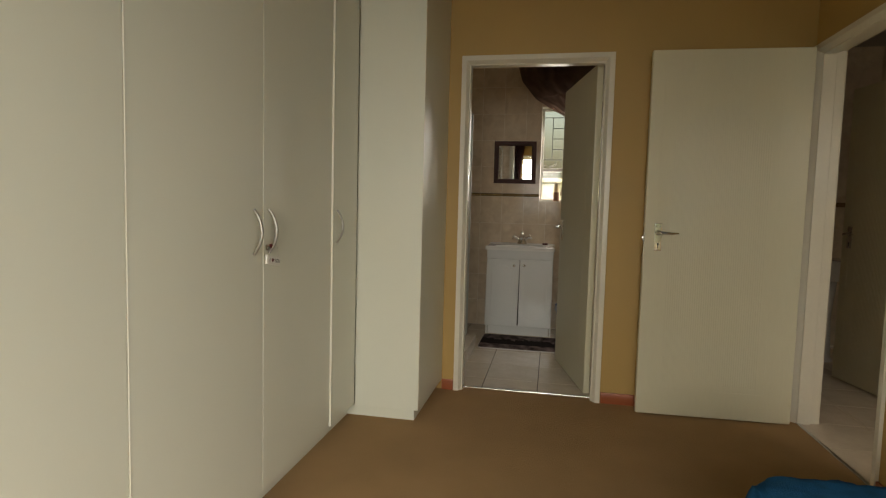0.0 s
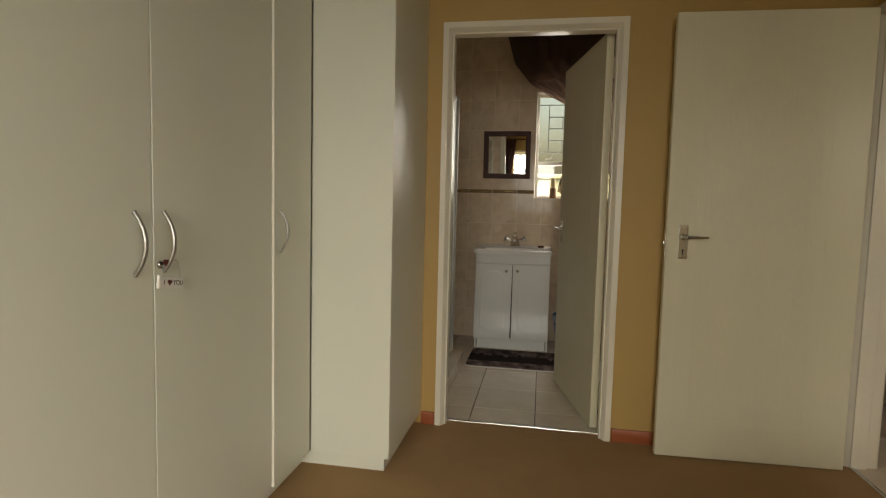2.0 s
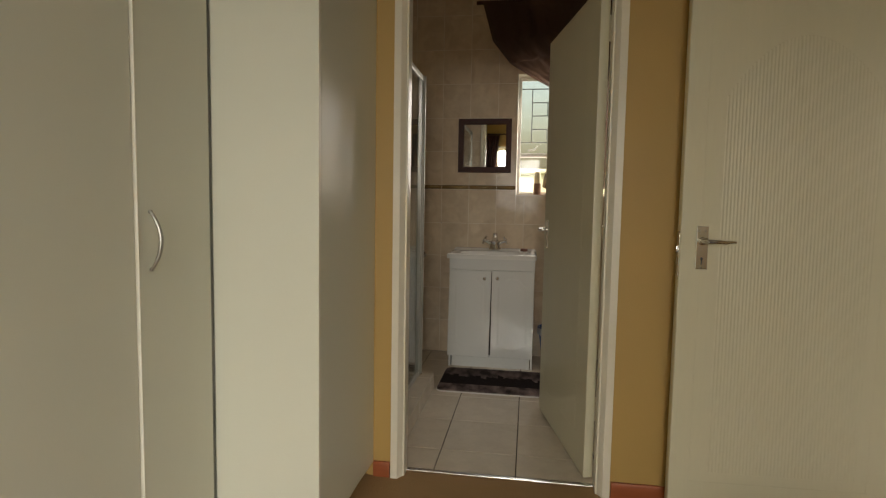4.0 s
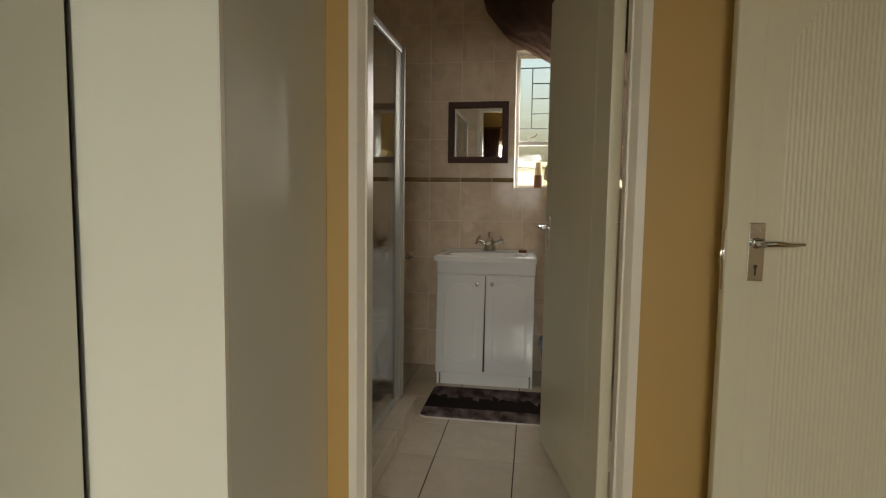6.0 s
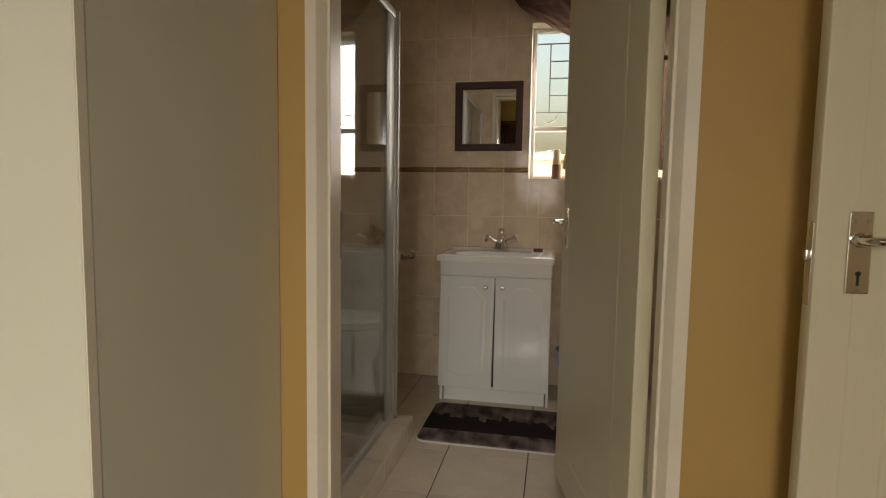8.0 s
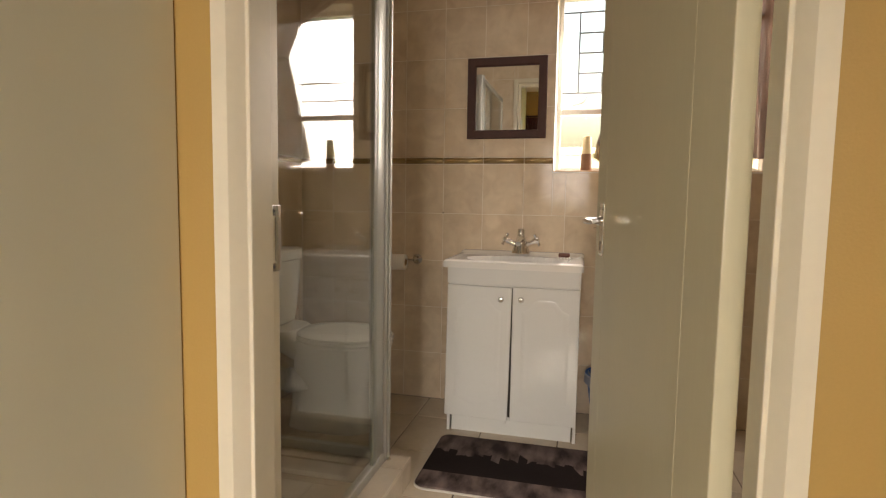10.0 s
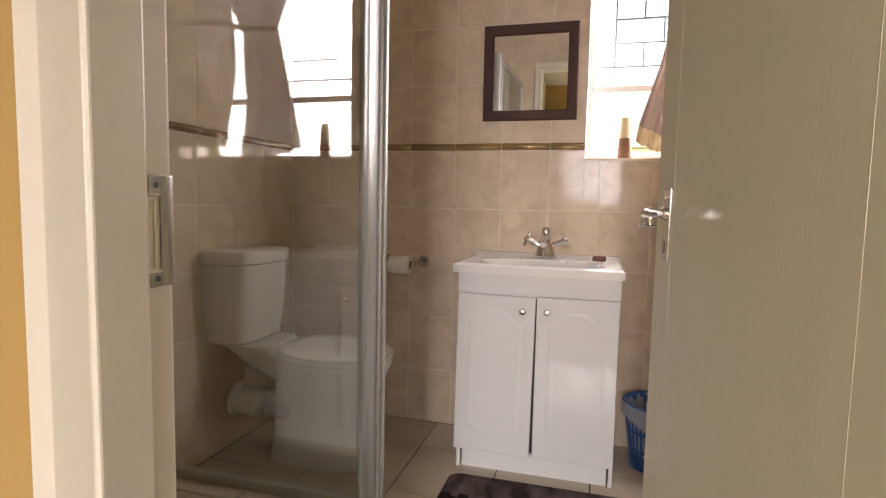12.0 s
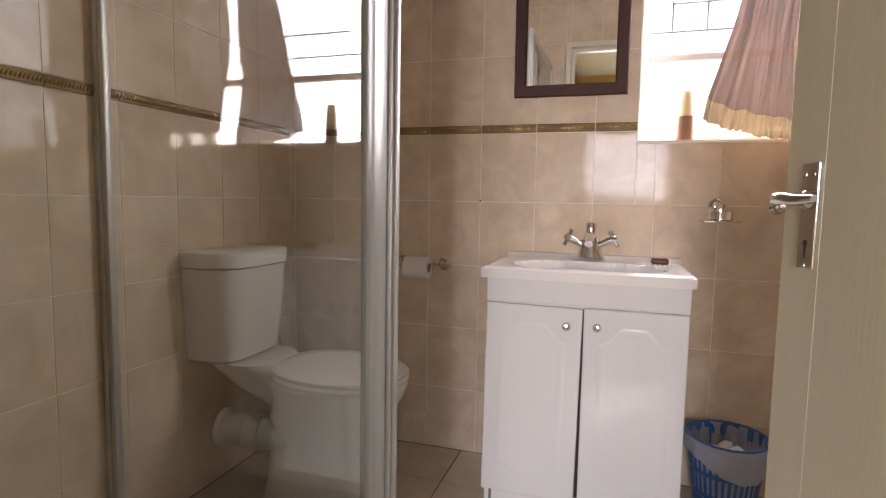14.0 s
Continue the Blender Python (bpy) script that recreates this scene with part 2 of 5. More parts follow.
def print_mat():
    """Soft dark-grey print of clouds above a broken skyline on the bath mat."""
    m = mat("printed_mat_pile", (0.12, 0.095, 0.09), 0.97, spec=0.1, var=0.25, scale=14, fine=260, bump=0.8)
    N, L = m.node_tree.nodes, m.node_tree.links
    b = N["Principled BSDF"]
    tc = N.new("ShaderNodeTexCoord")
    sep = N.new("ShaderNodeSeparateXYZ")
    L.new(tc.outputs["Object"], sep.inputs[0])
    n = N.new("ShaderNodeTexNoise")
    n.noise_dimensions = "1D"
    n.inputs["Scale"].default_value, n.inputs["Detail"].default_value = 16.0, 3
    snap = N.new("ShaderNodeMath")
    snap.operation, snap.inputs[1].default_value = "SNAP", 0.037
    L.new(sep.outputs["X"], snap.inputs[0])
    blur = N.new("ShaderNodeMath")
    blur.operation, blur.inputs[1].default_value, = "MULTIPLY", 0.3
    L.new(sep.outputs["X"], blur.inputs[0])
    both_x = N.new("ShaderNodeMath")
    L.new(snap.outputs[0], both_x.inputs[0]), L.new(blur.outputs[0], both_x.inputs[1])
    L.new(both_x.outputs[0], n.inputs["W"])
    h = N.new("ShaderNodeMath")
    h.operation, h.inputs[1].default_value, h.inputs[2].default_value = "MULTIPLY_ADD", 0.26, 0.17
    L.new(n.outputs[0], h.inputs[0])
    lt = N.new("ShaderNodeMath")
    lt.operation = "LESS_THAN"
    L.new(sep.outputs["Y"], lt.inputs[0]), L.new(h.outputs[0], lt.inputs[1])
    lo = N.new("ShaderNodeMath")
    lo.operation, lo.inputs[1].default_value = "GREATER_THAN", 0.13
    L.new(sep.outputs["Y"], lo.inputs[0])
    both = N.new("ShaderNodeMath")
    both.operation = "MULTIPLY"
    L.new(lt.outputs[0], both.inputs[0]), L.new(lo.outputs[0], both.inputs[1])
    cl = N.new("ShaderNodeTexNoise")
    cl.inputs["Scale"].default_value, cl.inputs["Detail"].default_value = 9, 5
    mp = N.new("ShaderNodeMapping")
    mp.inputs["Scale"].default_value = (1.6, 0.7, 1)
    L.new(tc.outputs["Object"], mp.inputs[0]), L.new(mp.outputs[0], cl.inputs[0])
    far = N.new("ShaderNodeMapRange")
    far.inputs["From Min"].default_value, far.inputs["From Max"].default_value = 0.58, 0.30
    L.new(sep.outputs["Y"], far.inputs[0])
    soft = N.new("ShaderNodeMath")
    soft.operation = "MULTIPLY"
    con = N.new("ShaderNodeMapRange")
    con.inputs["From Min"].default_value, con.inputs["From Max"].default_value = 0.36, 0.66
    L.new(cl.outputs[0], con.inputs[0])
    L.new(con.outputs[0], soft.inputs[0]), L.new(far.outputs[0], soft.inputs[1])
    ramp = N.new("ShaderNodeMix")
    ramp.data_type = "RGBA"
    ramp.inputs[6].default_value, ramp.inputs[7].default_value = (0.045, 0.034, 0.034, 1), (0.27, 0.205, 0.195, 1)
    L.new(soft.outputs[0], ramp.inputs[0])
    mx = N.new("ShaderNodeMix")
    mx.data_type = "RGBA"
    mx.inputs[7].default_value = (0.026, 0.019, 0.019, 1)
    L.new(both.outputs[0], mx.inputs[0]), L.new(ramp.outputs[2], mx.inputs[6]), L.new(mx.outputs[2], b.inputs["Base Color"])
    return m


MATP = print_mat()


# ---------- mesh helpers ----------
def box(bm, a, b, bev=0.0, seg=2):
    """A box from corner a to corner b with rounded edges."""
    r = bmesh.ops.create_cube(bm, size=1)
    vs = r["verts"]
    c, d = [(p + q) / 2 for p, q in zip(a, b)], [abs(q - p) for p, q in zip(a, b)]
    for v in vs:
        v.co = Vector((c[0] + v.co.x * d[0], c[1] + v.co.y * d[1], c[2] + v.co.z * d[2]))
    if bev:
        es = list({e for v in vs for e in v.link_edges})
        bmesh.ops.bevel(bm, geom=es, offset=min(bev, min(d) * 0.49), segments=seg, affect="EDGES", profile=0.5)
    return bm


def lathe(bm, prof, seg=28, at=(0, 0, 0), m=None, sx=1.0, sy=1.0, power=2.0):
    """Revolve (radius, height) pairs about z; then the matrix m and the shift at. power over 2 squares the round off."""
    rings = []
    at = Vector(at)
    for r, z in prof:
        ring = []
        for k in range(seg):
            a = 2 * math.pi * k / seg
            c, s2 = math.cos(a), math.sin(a)
            f = (abs(c) ** power + abs(s2) ** power) ** (-1 / power)
            p = Vector((r * f * c * sx, r * f * s2 * sy, z))
            ring.append(bm.verts.new((m @ p if m else p) + at))
        rings.append(ring)
    for p, q in zip(rings, rings[1:]):
        for k in range(seg):
            bm.faces.new((p[k], p[(k + 1) % seg], q[(k + 1) % seg], q[k]))
    for ring, flip in ((rings[0], True), (rings[-1], False)):
        try:
            bm.faces.new(list(reversed(ring)) if flip else ring)
        except ValueError:
            pass
    return bm


def tube(bm, pts, r, seg=10, flat=1.0):
    """A round bar along points; r a number or one for each point."""
    pts = [Vector(p) for p in pts]
    rs = r if isinstance(r, (list, tuple)) else [r] * len(pts)
    rings = []
    up = Vector((0, 0, 1))
    for i, p in enumerate(pts):
        d = (pts[min(i + 1, len(pts) - 1)] - pts[max(i - 1, 0)]).normalized()
        if i:
            u = u - d * u.dot(d)
        else:
            u = d.cross(up)
            if u.length < 0.05:
                u = d.cross(Vector((0, 1, 0)))
        u.normalize()
        w = d.cross(u).normalized()
        rings.append([bm.verts.new(p + (u * math.cos(2 * math.pi * k / seg) + w * math.sin(2 * math.pi * k / seg) * flat) * rs[i]) for k in range(seg)])
    for a, b in zip(rings, rings[1:]):
        for k in range(seg):
            bm.faces.new((a[k], a[(k + 1) % seg], b[(k + 1) % seg], b[k]))
    bm.faces.new(list(reversed(rings[0]))), bm.faces.new(rings[-1])
    return bm


def sheet(bm, fn, nu, nv, thick=0.0):
    """A grid of points fn(u, v), u and v from 0 to 1."""
    g = [[bm.verts.new(fn(i / nu, j / nv)) for j in range(nv + 1)] for i in range(nu + 1)]
    for i in range(nu):
        for j in range(nv):
            bm.faces.new((g[i][j], g[i + 1][j], g[i + 1][j + 1], g[i][j + 1]))
    if thick:
        bmesh.ops.recalc_face_normals(bm, faces=bm.faces)
        bmesh.ops.solidify(bm, geom=list(bm.faces), thickness=thick)
    return bm


def prism(bm, outline, y0, y1, bev=0.0):
    """An outline of (x, z) drawn out from y0 to y1."""
    a = [bm.verts.new((x, y0, z)) for x, z in outline]
    b = [bm.verts.new((x, y1, z)) for x, z in outline]
    n = len(a)
    f = [bm.faces.new(a), bm.faces.new(list(reversed(b)))]
    for k in range(n):
        bm.faces.new((a[k], b[k], b[(k + 1) % n], a[(k + 1) % n]))
    if bev:
        es = [e for e in f[0].edges]
        bmesh.ops.bevel(bm, geom=es, offset=bev, segments=2, affect="EDGES", profile=0.5)
    return bm


def mesh_of(bm, name, material, smooth=True, angle=35):
    bmesh.ops.recalc_face_normals(bm, faces=bm.faces)
    me = bpy.data.meshes.new(name)
    if smooth:
        for f in bm.faces:
            f.smooth = True
        lim = radians(angle)
        for e in bm.edges:
            if len(e.link_faces) == 2:
                a, b = sorted(f.calc_area() for f in e.link_faces)
                if e.calc_face_angle(0) > lim or (b > 25 * a and e.calc_face_angle(0) > 0.09):
                    e.smooth = False
    bm.to_mesh(me)
    bm.free()
    me.materials.append(material)
    return me


def part(name, bm, material, parent, label="", at=None, kind="", angle=35):
    ob = new(name, mesh_of(bm, name, material, angle=angle))
    ob.parent = parent
    if at is not None:
        ob.matrix_basis = at if isinstance(at, Matrix) else Matrix.Translation(at)
    return tagged(ob, label, kind=kind)


def thing(name, at, label, category, group="", kind=""):
    ob = new(name)
    ob.empty_display_size = 0.1
    ob.matrix_basis = at if isinstance(at, Matrix) else Matrix.Translation(at)
    return tagged(ob, label, category, group, kind)


def structure(name, bm, material, label="", category=""):
    ob = new(name, mesh_of(bm, name, material))
    return tagged(ob, label, category, kind="structure")


B = bmesh.new

# ---------- rooms: numbers ----------
WALL_Y, WALL_T = 3.80, 0.11            # wall between bedroom and bathroom
LEFT_X, RIGHT_X, FAR_Y = -0.946, 1.62, 5.840   # bathroom
BED_L, BED_R, BED_B, BED_H = -1.05, 1.93, -1.70, 2.90
BATH_H = 2.76
DX0, DX1, DH = 0.0, 0.892, 2.058        # outside of the bathroom door frame
EY0, EY1 = 2.942, 3.797                 # outside of the entry door frame
WX0, WX1, WZ0, WZ1 = 0.442, 1.42, 1.230, 2.125   # bathroom window
PITCH, ROW = 0.2103, 0.2525

# ---------- large structure ----------
bm = B()
i = 0.02
box(bm, (BED_L - 0.2, WALL_Y, 0), (DX0 + i, WALL_Y + WALL_T - 0.012, BED_H))
box(bm, (DX1 - i, WALL_Y, 0), (BED_R, WALL_Y + WALL_T - 0.012, BED_H))
box(bm, (DX0 + i, WALL_Y, DH - i), (DX1 - i, WALL_Y + WALL_T - 0.012, BED_H))
structure("wall_north", bm, OCHRE, "ochre painted plaster wall round the bathroom doorway", "wall")
bm = B()
box(bm, (BED_R, BED_B - 0.2, 0), (BED_R + 0.14, -1.0, BED_H))
box(bm, (BED_R, 0.5, 0), (BED_R + 0.14, EY0 + i, BED_H))
box(bm, (BED_R, -1.0, 0), (BED_R + 0.14, 0.5, 0.75))
box(bm, (BED_R, -1.0, 1.95), (BED_R + 0.14, 0.5, BED_H))
box(bm, (BED_R + 0.0005, EY1 - i, 0), (BED_R + 0.14, WALL_Y + WALL_T - 0.012, BED_H))
box(bm, (BED_R, EY0 + i, DH - i), (BED_R + 0.14, EY1 - i, BED_H))
structure("wall_east", bm, OCHRE, "ochre painted plaster wall with the entry doorway", "wall")
bm = B()
box(bm, (BED_L - 0.2, BED_B - 0.2, 0), (BED_L, WALL_Y, BED_H))
structure("wall_west", bm, OCHRE, "ochre painted plaster wall behind the wardrobe", "wall")
bm = B()
BX0, BX1, BZ0, BZ1 = -0.15, 1.75, 0.93, 2.22
box(bm, (BED_L, BED_B - 0.2, 0), (BX0, BED_B, BED_H))
box(bm, (BX1, BED_B - 0.2, 0), (BED_R, BED_B, BED_H))
box(bm, (BX0, BED_B - 0.2, 0), (BX1, BED_B, BZ0))
box(bm, (BX0, BED_B - 0.2, BZ1), (BX1, BED_B, BED_H))
structure("wall_south", bm, OCHRE, "ochre painted plaster wall with the bedroom window", "wall")
bm = B()
box(bm, (BED_L - 0.2, BED_B - 0.2, BED_H), (BED_R + 0.14, WALL_Y + WALL_T - 0.012, BED_H + 0.1))
structure("ceiling", bm, CEIL, "white painted bedroom ceiling", "ceiling")
bm = B()
box(bm, (BED_L - 0.2, BED_B - 0.2, -0.12), (BED_R + 0.02, WALL_Y + 0.078, 0.0))
structure("floor_bedroom", bm, CARPET, "short brown carpet on the bedroom floor", "carpet")
bm = B()
box(bm, (LEFT_X - 0.15, WALL_Y + 0.078, -0.12), (RIGHT_X + 0.15, FAR_Y + 0.25, -0.006))
structure("floor_bathroom", bm, FGROUT, "dark grout bed of the bathroom floor tiles", "floor")
# bathroom shell
T = 0.002
bm = B()
y1 = FAR_Y + T
box(bm, (LEFT_X - 0.15, y1, 0), (WX0, y1 + 0.22, BATH_H))
box(bm, (WX1, y1, 0), (RIGHT_X + 0.15, y1 + 0.22, BATH_H))
box(bm, (WX0, y1, 0), (WX1, y1 + 0.22, WZ0))
box(bm, (WX0, y1, WZ1), (WX1, y1 + 0.22, BATH_H))
wall_far = structure("wall_bathroom_north", bm, GROUT, "cream grouted wall under marbled tiles", "wall")
bm = B()
box(bm, (LEFT_X - T - 0.14, WALL_Y + WALL_T, 0), (LEFT_X - T, y1, BATH_H))
wall_left = structure("wall_bathroom_west", bm, GROUT, "cream grouted wall under marbled tiles", "wall")
bm = B()
box(bm, (RIGHT_X + T, WALL_Y + WALL_T, 0), (RIGHT_X + T + 0.14, y1, BATH_H))
wall_right = structure("wall_bathroom_east", bm, GROUT, "cream grouted wall under marbled tiles", "wall")
bm = B()
ys = WALL_Y + WALL_T - 0.012
box(bm, (LEFT_X - T, ys, 0), (DX0 + i, ys + 0.006, BATH_H))
box(bm, (DX1 - i, ys, 0), (RIGHT_X + T, ys + 0.006, BATH_H))
box(bm, (DX0 + i, ys, DH - i), (DX1 - i, ys + 0.006, BATH_H))
wall_near = structure("wall_bathroom_south", bm, GROUT, "cream grouted wall under marbled tiles", "wall")
bm = B()
box(bm, (LEFT_X - 0.15, WALL_Y + WALL_T - 0.012, BATH_H), (RIGHT_X + 0.15, FAR_Y + 0.25, BATH_H + 0.1))
structure("ceiling_bathroom", bm, BATHCEIL, "painted bathroom ceiling", "ceiling")
# hall and the second bathroom beyond it
HX1, HY0, HY1 = 3.30, 2.0, 5.9
bm = B()
box(bm, (BED_R + 0.02, HY0, -0.12), (HX1, HY1, -0.006))
structure("floor_hall", bm, FGROUT, "grout bed of the hall floor tiles", "floor")
bm = B()
# The opening in this end wall is added, out of view, for the fill lamp.
box(bm, (BED_R + 0.14, HY0 - 0.1, 0), (HX1 + 0.1, HY0, 1.2))
box(bm, (BED_R + 0.14, HY0 - 0.1, 2.0), (HX1 + 0.1, HY0, 2.62))
box(bm, (BED_R + 0.14, HY0 - 0.1, 1.2), (2.35, HY0, 2.0))
box(bm, (3.15, HY0 - 0.1, 1.2), (HX1 + 0.1, HY0, 2.0))
box(bm, (HX1, HY0, 0), (HX1 + 0.1, HY1, 2.62))
box(bm, (BED_R + 0.14, HY1, 0), (HX1 + 0.1, HY1 + 0.1, 2.62))
box(bm, (BED_R - 0.02, WALL_Y + WALL_T, 0), (BED_R + 0.14, HY1, 2.62))
hall_wall = structure("wall_hall", bm, TILE, "brown tiled walls of the dim room off the hall", "wall")
bm = B()
box(bm, (BED_R + 0.141, HY0, 2.62), (HX1, HY1, 2.7))
structure("ceiling_hall", bm, CEIL, "hall ceiling", "ceiling")
bm = B()
box(bm, (BED_R + 0.145, HY1 - 0.02, 1.24), (HX1, HY1 - 0.001, 1.28), 0.003)
box(bm, (HX1 - 0.02, HY0, 1.24), (HX1 - 0.001, HY1 - 0.025, 1.28), 0.003)
structure("trim_hall", bm, BORDER, "bronze border strip on the hall tiles", "trim")

# outside
bm = B()
sheet(bm, lambda u, v: (-300 + 600 * u, -300 + 600 * v, -0.35), 8, 8)
structure("ground", bm, GRASS, "lawn outside the house", "ground")
bm = B()
box(bm, (-6, 8.6, -0.35), (7, 8.8, 1.55), 0.01)
box(bm, (-6, 8.56, 1.55), (7, 8.84, 1.61), 0.01)
structure("garden_wall", bm, OUTWALL, "cream plastered garden wall outside the bathroom window", "wall")
bm = B()
box(bm, (-9, -7.2, -0.35), (9, -7.0, 1.9), 0.01)
structure("garden_wall_south", bm, OUTWALL, "cream plastered garden wall outside the bedroom window", "wall")


# ---------- door frames and doors ----------
FRAME_PROFILE = [(0, 0.0), (0.002, -0.014), (0.0295, -0.014), (0.031, -0.0125), (0.0465, 0.0125), (0.048, 0.0135), (0.0535, 0.0135), (0.0545, 0.0155), (0.0545, 0.076), (0.0535, 0.079), (0.036, 0.080), (0.036, 0.128), (0.033, 0.134), (0.002, 0.134), (0, 0.115)]


def steel_frame(name, w, h, at, label, strike_side=0, sill=True):
    ob = thing(name, at, label, "door frame", kind="structure")
    bm = B()
    cols = []
    for o, y in FRAME_PROFILE:
        cols.append([bm.verts.new(p) for p in ((o, y, 0), (o, y, h - o), (w - o, y, h - o), (w - o, y, 0))])
    for a, b in zip(cols, cols[1:]):
        for k in range(3):
            bm.faces.new((a[k], a[k + 1], b[k + 1], b[k]))
    part("jamb_and_head", bm, FRAMEP, ob, angle=14)
    if strike_side:
        x = 0.036 if strike_side < 0 else w - 0.036
        d = 1 if strike_side < 0 else -1
        bm = B()
        for z0, z1 in ((0.938, 0.956), (1.040, 1.062)):
            box(bm, (x, 0.098, z0), (x + d * 0.0022, 0.1215, z1), 0.0009)
        box(bm, (x, 0.114, 0.938), (x + d * 0.0030, 0.1325, 1.062), 0.0012)
        plate = part("strike_plate", bm, SATIN, ob, "worn satin steel strike plate")
        bm = B()
        for z in (0.947, 1.051):
            lathe(bm, [(0.0036, 0), (0.003, 0.0008)], 12, (x + d * 0.0024, 0.108, z), Matrix.Rotation(radians(90 * d), 4, "Y"))
        part("screws", bm, RUBBER, plate, "dark screw heads")
        bm = B()
        box(bm, (x, 0.0925, 0.957), (x + d * 0.0012, 0.113, 1.039))
        part("latch_recess", bm, FRAMEP, ob, "painted latch opening")
        bm = B()
        for a, b in (((x, 0.090, 0.954), (x + d * 0.0035, 0.113, 0.9568)), ((x, 0.090, 1.0392), (x + d * 0.0035, 0.113, 1.042)), ((x, 0.0895, 0.957), (x + d * 0.0020, 0.0923, 1.039)), ((x, 0.104, 0.960), (x + d * 0.0020, 0.1065, 1.036))):
            box(bm, a, b, 0.0005)
        part("recess_lining", bm, FRAMEP, ob, "painted lip round the latch opening")
    return ob


def lever(bm, x, y, z, d, away):
    """A lever handle from (x, y, z) that leaves the door towards away (+-1 in y) and points to d in x."""
    tube(bm, [(x, y, z), (x, y + away * 0.035, z), (x + d * 0.008, y + away * 0.047, z), (x + d * 0.03, y + away * 0.05, z + 0.001),
              (x + d * 0.062, y + away * 0.048, z - 0.001), (x + d * 0.096, y + away * 0.045, z + 0.001)], [0.010, 0.0085, 0.009, 0.0085, 0.007, 0.0045], 12)
    lathe(bm, [(0.0145, 0), (0.0135, 0.006), (0.010, 0.010)], 18, (x, y, z), Matrix.Rotation(radians(-90 * away), 4, "X"))


def panel_door(name, at, label, w=0.813, h=2.032, amp=0.0007, hz=1.028):
    """A leaf whose hinge edge is at x = 0, faces at y = -0.02 and 0.02; the latch edge is at x = w."""
    ob = thing(name, at, label, "door")
    bm = B()
    box(bm, (0, -0.0195, 0), (w, 0.0195, h), 0.003)
    part("leaf", bm, DOORP, ob)
    for face in (-1, 1):
        y0 = face * 0.0195
        bm = B()
        x0, x1, z0, z1 = 0.18, w - 0.130, 0.185, h - 0.155
        n = int((x1 - x0) / 0.0115)
        for k in range(n):
            xa = x0 + (x1 - x0) * k / n
            d = (x1 - x0) / n
            u = (k + 0.5) / n
            top = 1.52 + 0.21 * math.sin(math.pi * u) ** 0.8
            vs = [bm.verts.new(p) for p in ((xa + 0.15 * d, y0, z0), (xa + 0.38 * d, y0 + face * amp, z0 + 0.003), (xa + 0.62 * d, y0 + face * amp, z0 + 0.003), (xa + 0.85 * d, y0, z0),
                                            (xa + 0.15 * d, y0, top), (xa + 0.38 * d, y0 + face * amp, top - 0.003), (xa + 0.62 * d, y0 + face * amp, top - 0.003), (xa + 0.85 * d, y0, top))]
            for a, b in ((0, 1), (1, 2), (2, 3)):
                bm.faces.new((vs[a], vs[b], vs[b + 4], vs[a + 4]))
            bm.faces.new((vs[4], vs[5], vs[6], vs[7])), bm.faces.new((vs[3], vs[2], vs[1], vs[0]))
        part("fluted_panel", bm, DOORP, ob, "vertical fluting pressed into the door skin")
        bm = B()
        xo0, xo1, zo0, zo1 = x0 - 0.035, w - 0.070 if amp > 0.0005 else x1 + 0.030, z0 - 0.035, z1 + 0.035
        pts = [(xo0, zo0), (xo0, zo1), (xo1, zo1), (xo1, zo0), (xo0, zo0)]
        tube(bm, [(x, y0, z) for x, z in pts], min(0.0007, 4 * amp), 6)
        part("moulding", bm, DOORP, ob, "fine raised outline round the panel")
        bm = B()
        hx = w - 0.073
        box(bm, (hx - 0.0205, y0, hz - 0.100), (hx + 0.0205, y0 + face * 0.005, hz + 0.053), 0.004, 3)
        plate = part("lock_plate", bm, CHROME, ob, "chrome lever lock plate")
        bm = B()
        lever(bm, hx, y0 + face * 0.004, hz, -1, face)
        part("lever", bm, CHROME, plate, "curved chrome lever")
        # Proud disc and slot, coloured as the shade inside a keyhole.
        bm = B()
        lathe(bm, [(0.0048, 0), (0.0048, 0.0012)], 14, (hx, y0 + face * 0.0046, hz - 0.062), Matrix.Rotation(radians(-90 * face), 4, "X"))
        box(bm, (hx - 0.0022, y0 + face * 0.0046, hz - 0.084), (hx + 0.0022, y0 + face * 0.0058, hz - 0.064))
        part("keyhole", bm, GAPSHADE, plate, "keyhole shape painted near black for its shade")
        bm = B()
        for sx, sz in ((-0.011, 0.035), (0.011, 0.035), (0.0, -0.094)):
            lathe(bm, [(0.0042, 0), (0.0036, 0.0016)], 12, (hx + sx, y0 + face * 0.005, hz + sz), Matrix.Rotation(radians(-90 * face), 4, "X"))
        part("screws", bm, SATIN, plate, "small steel screw heads")
    bm = B()
    box(bm, (w - 0.001, -0.010, 0.90), (w + 0.0012, 0.010, 1.06), 0.0004)
    box(bm, (w, -0.006, 0.985), (w + 0.009, 0.006, 1.008), 0.002)
    part("lock_edge", bm, SATIN, ob, "brass and steel lock face on the door edge")
    for z in (0.25, h - 0.22):
        bm = B()
        tube(bm, [(-0.004, -0.022, z), (-0.004, -0.022, z + 0.10)], 0.006, 10)
        part("hinge", bm, FRAMEP, ob, "painted steel hinge")
    return ob


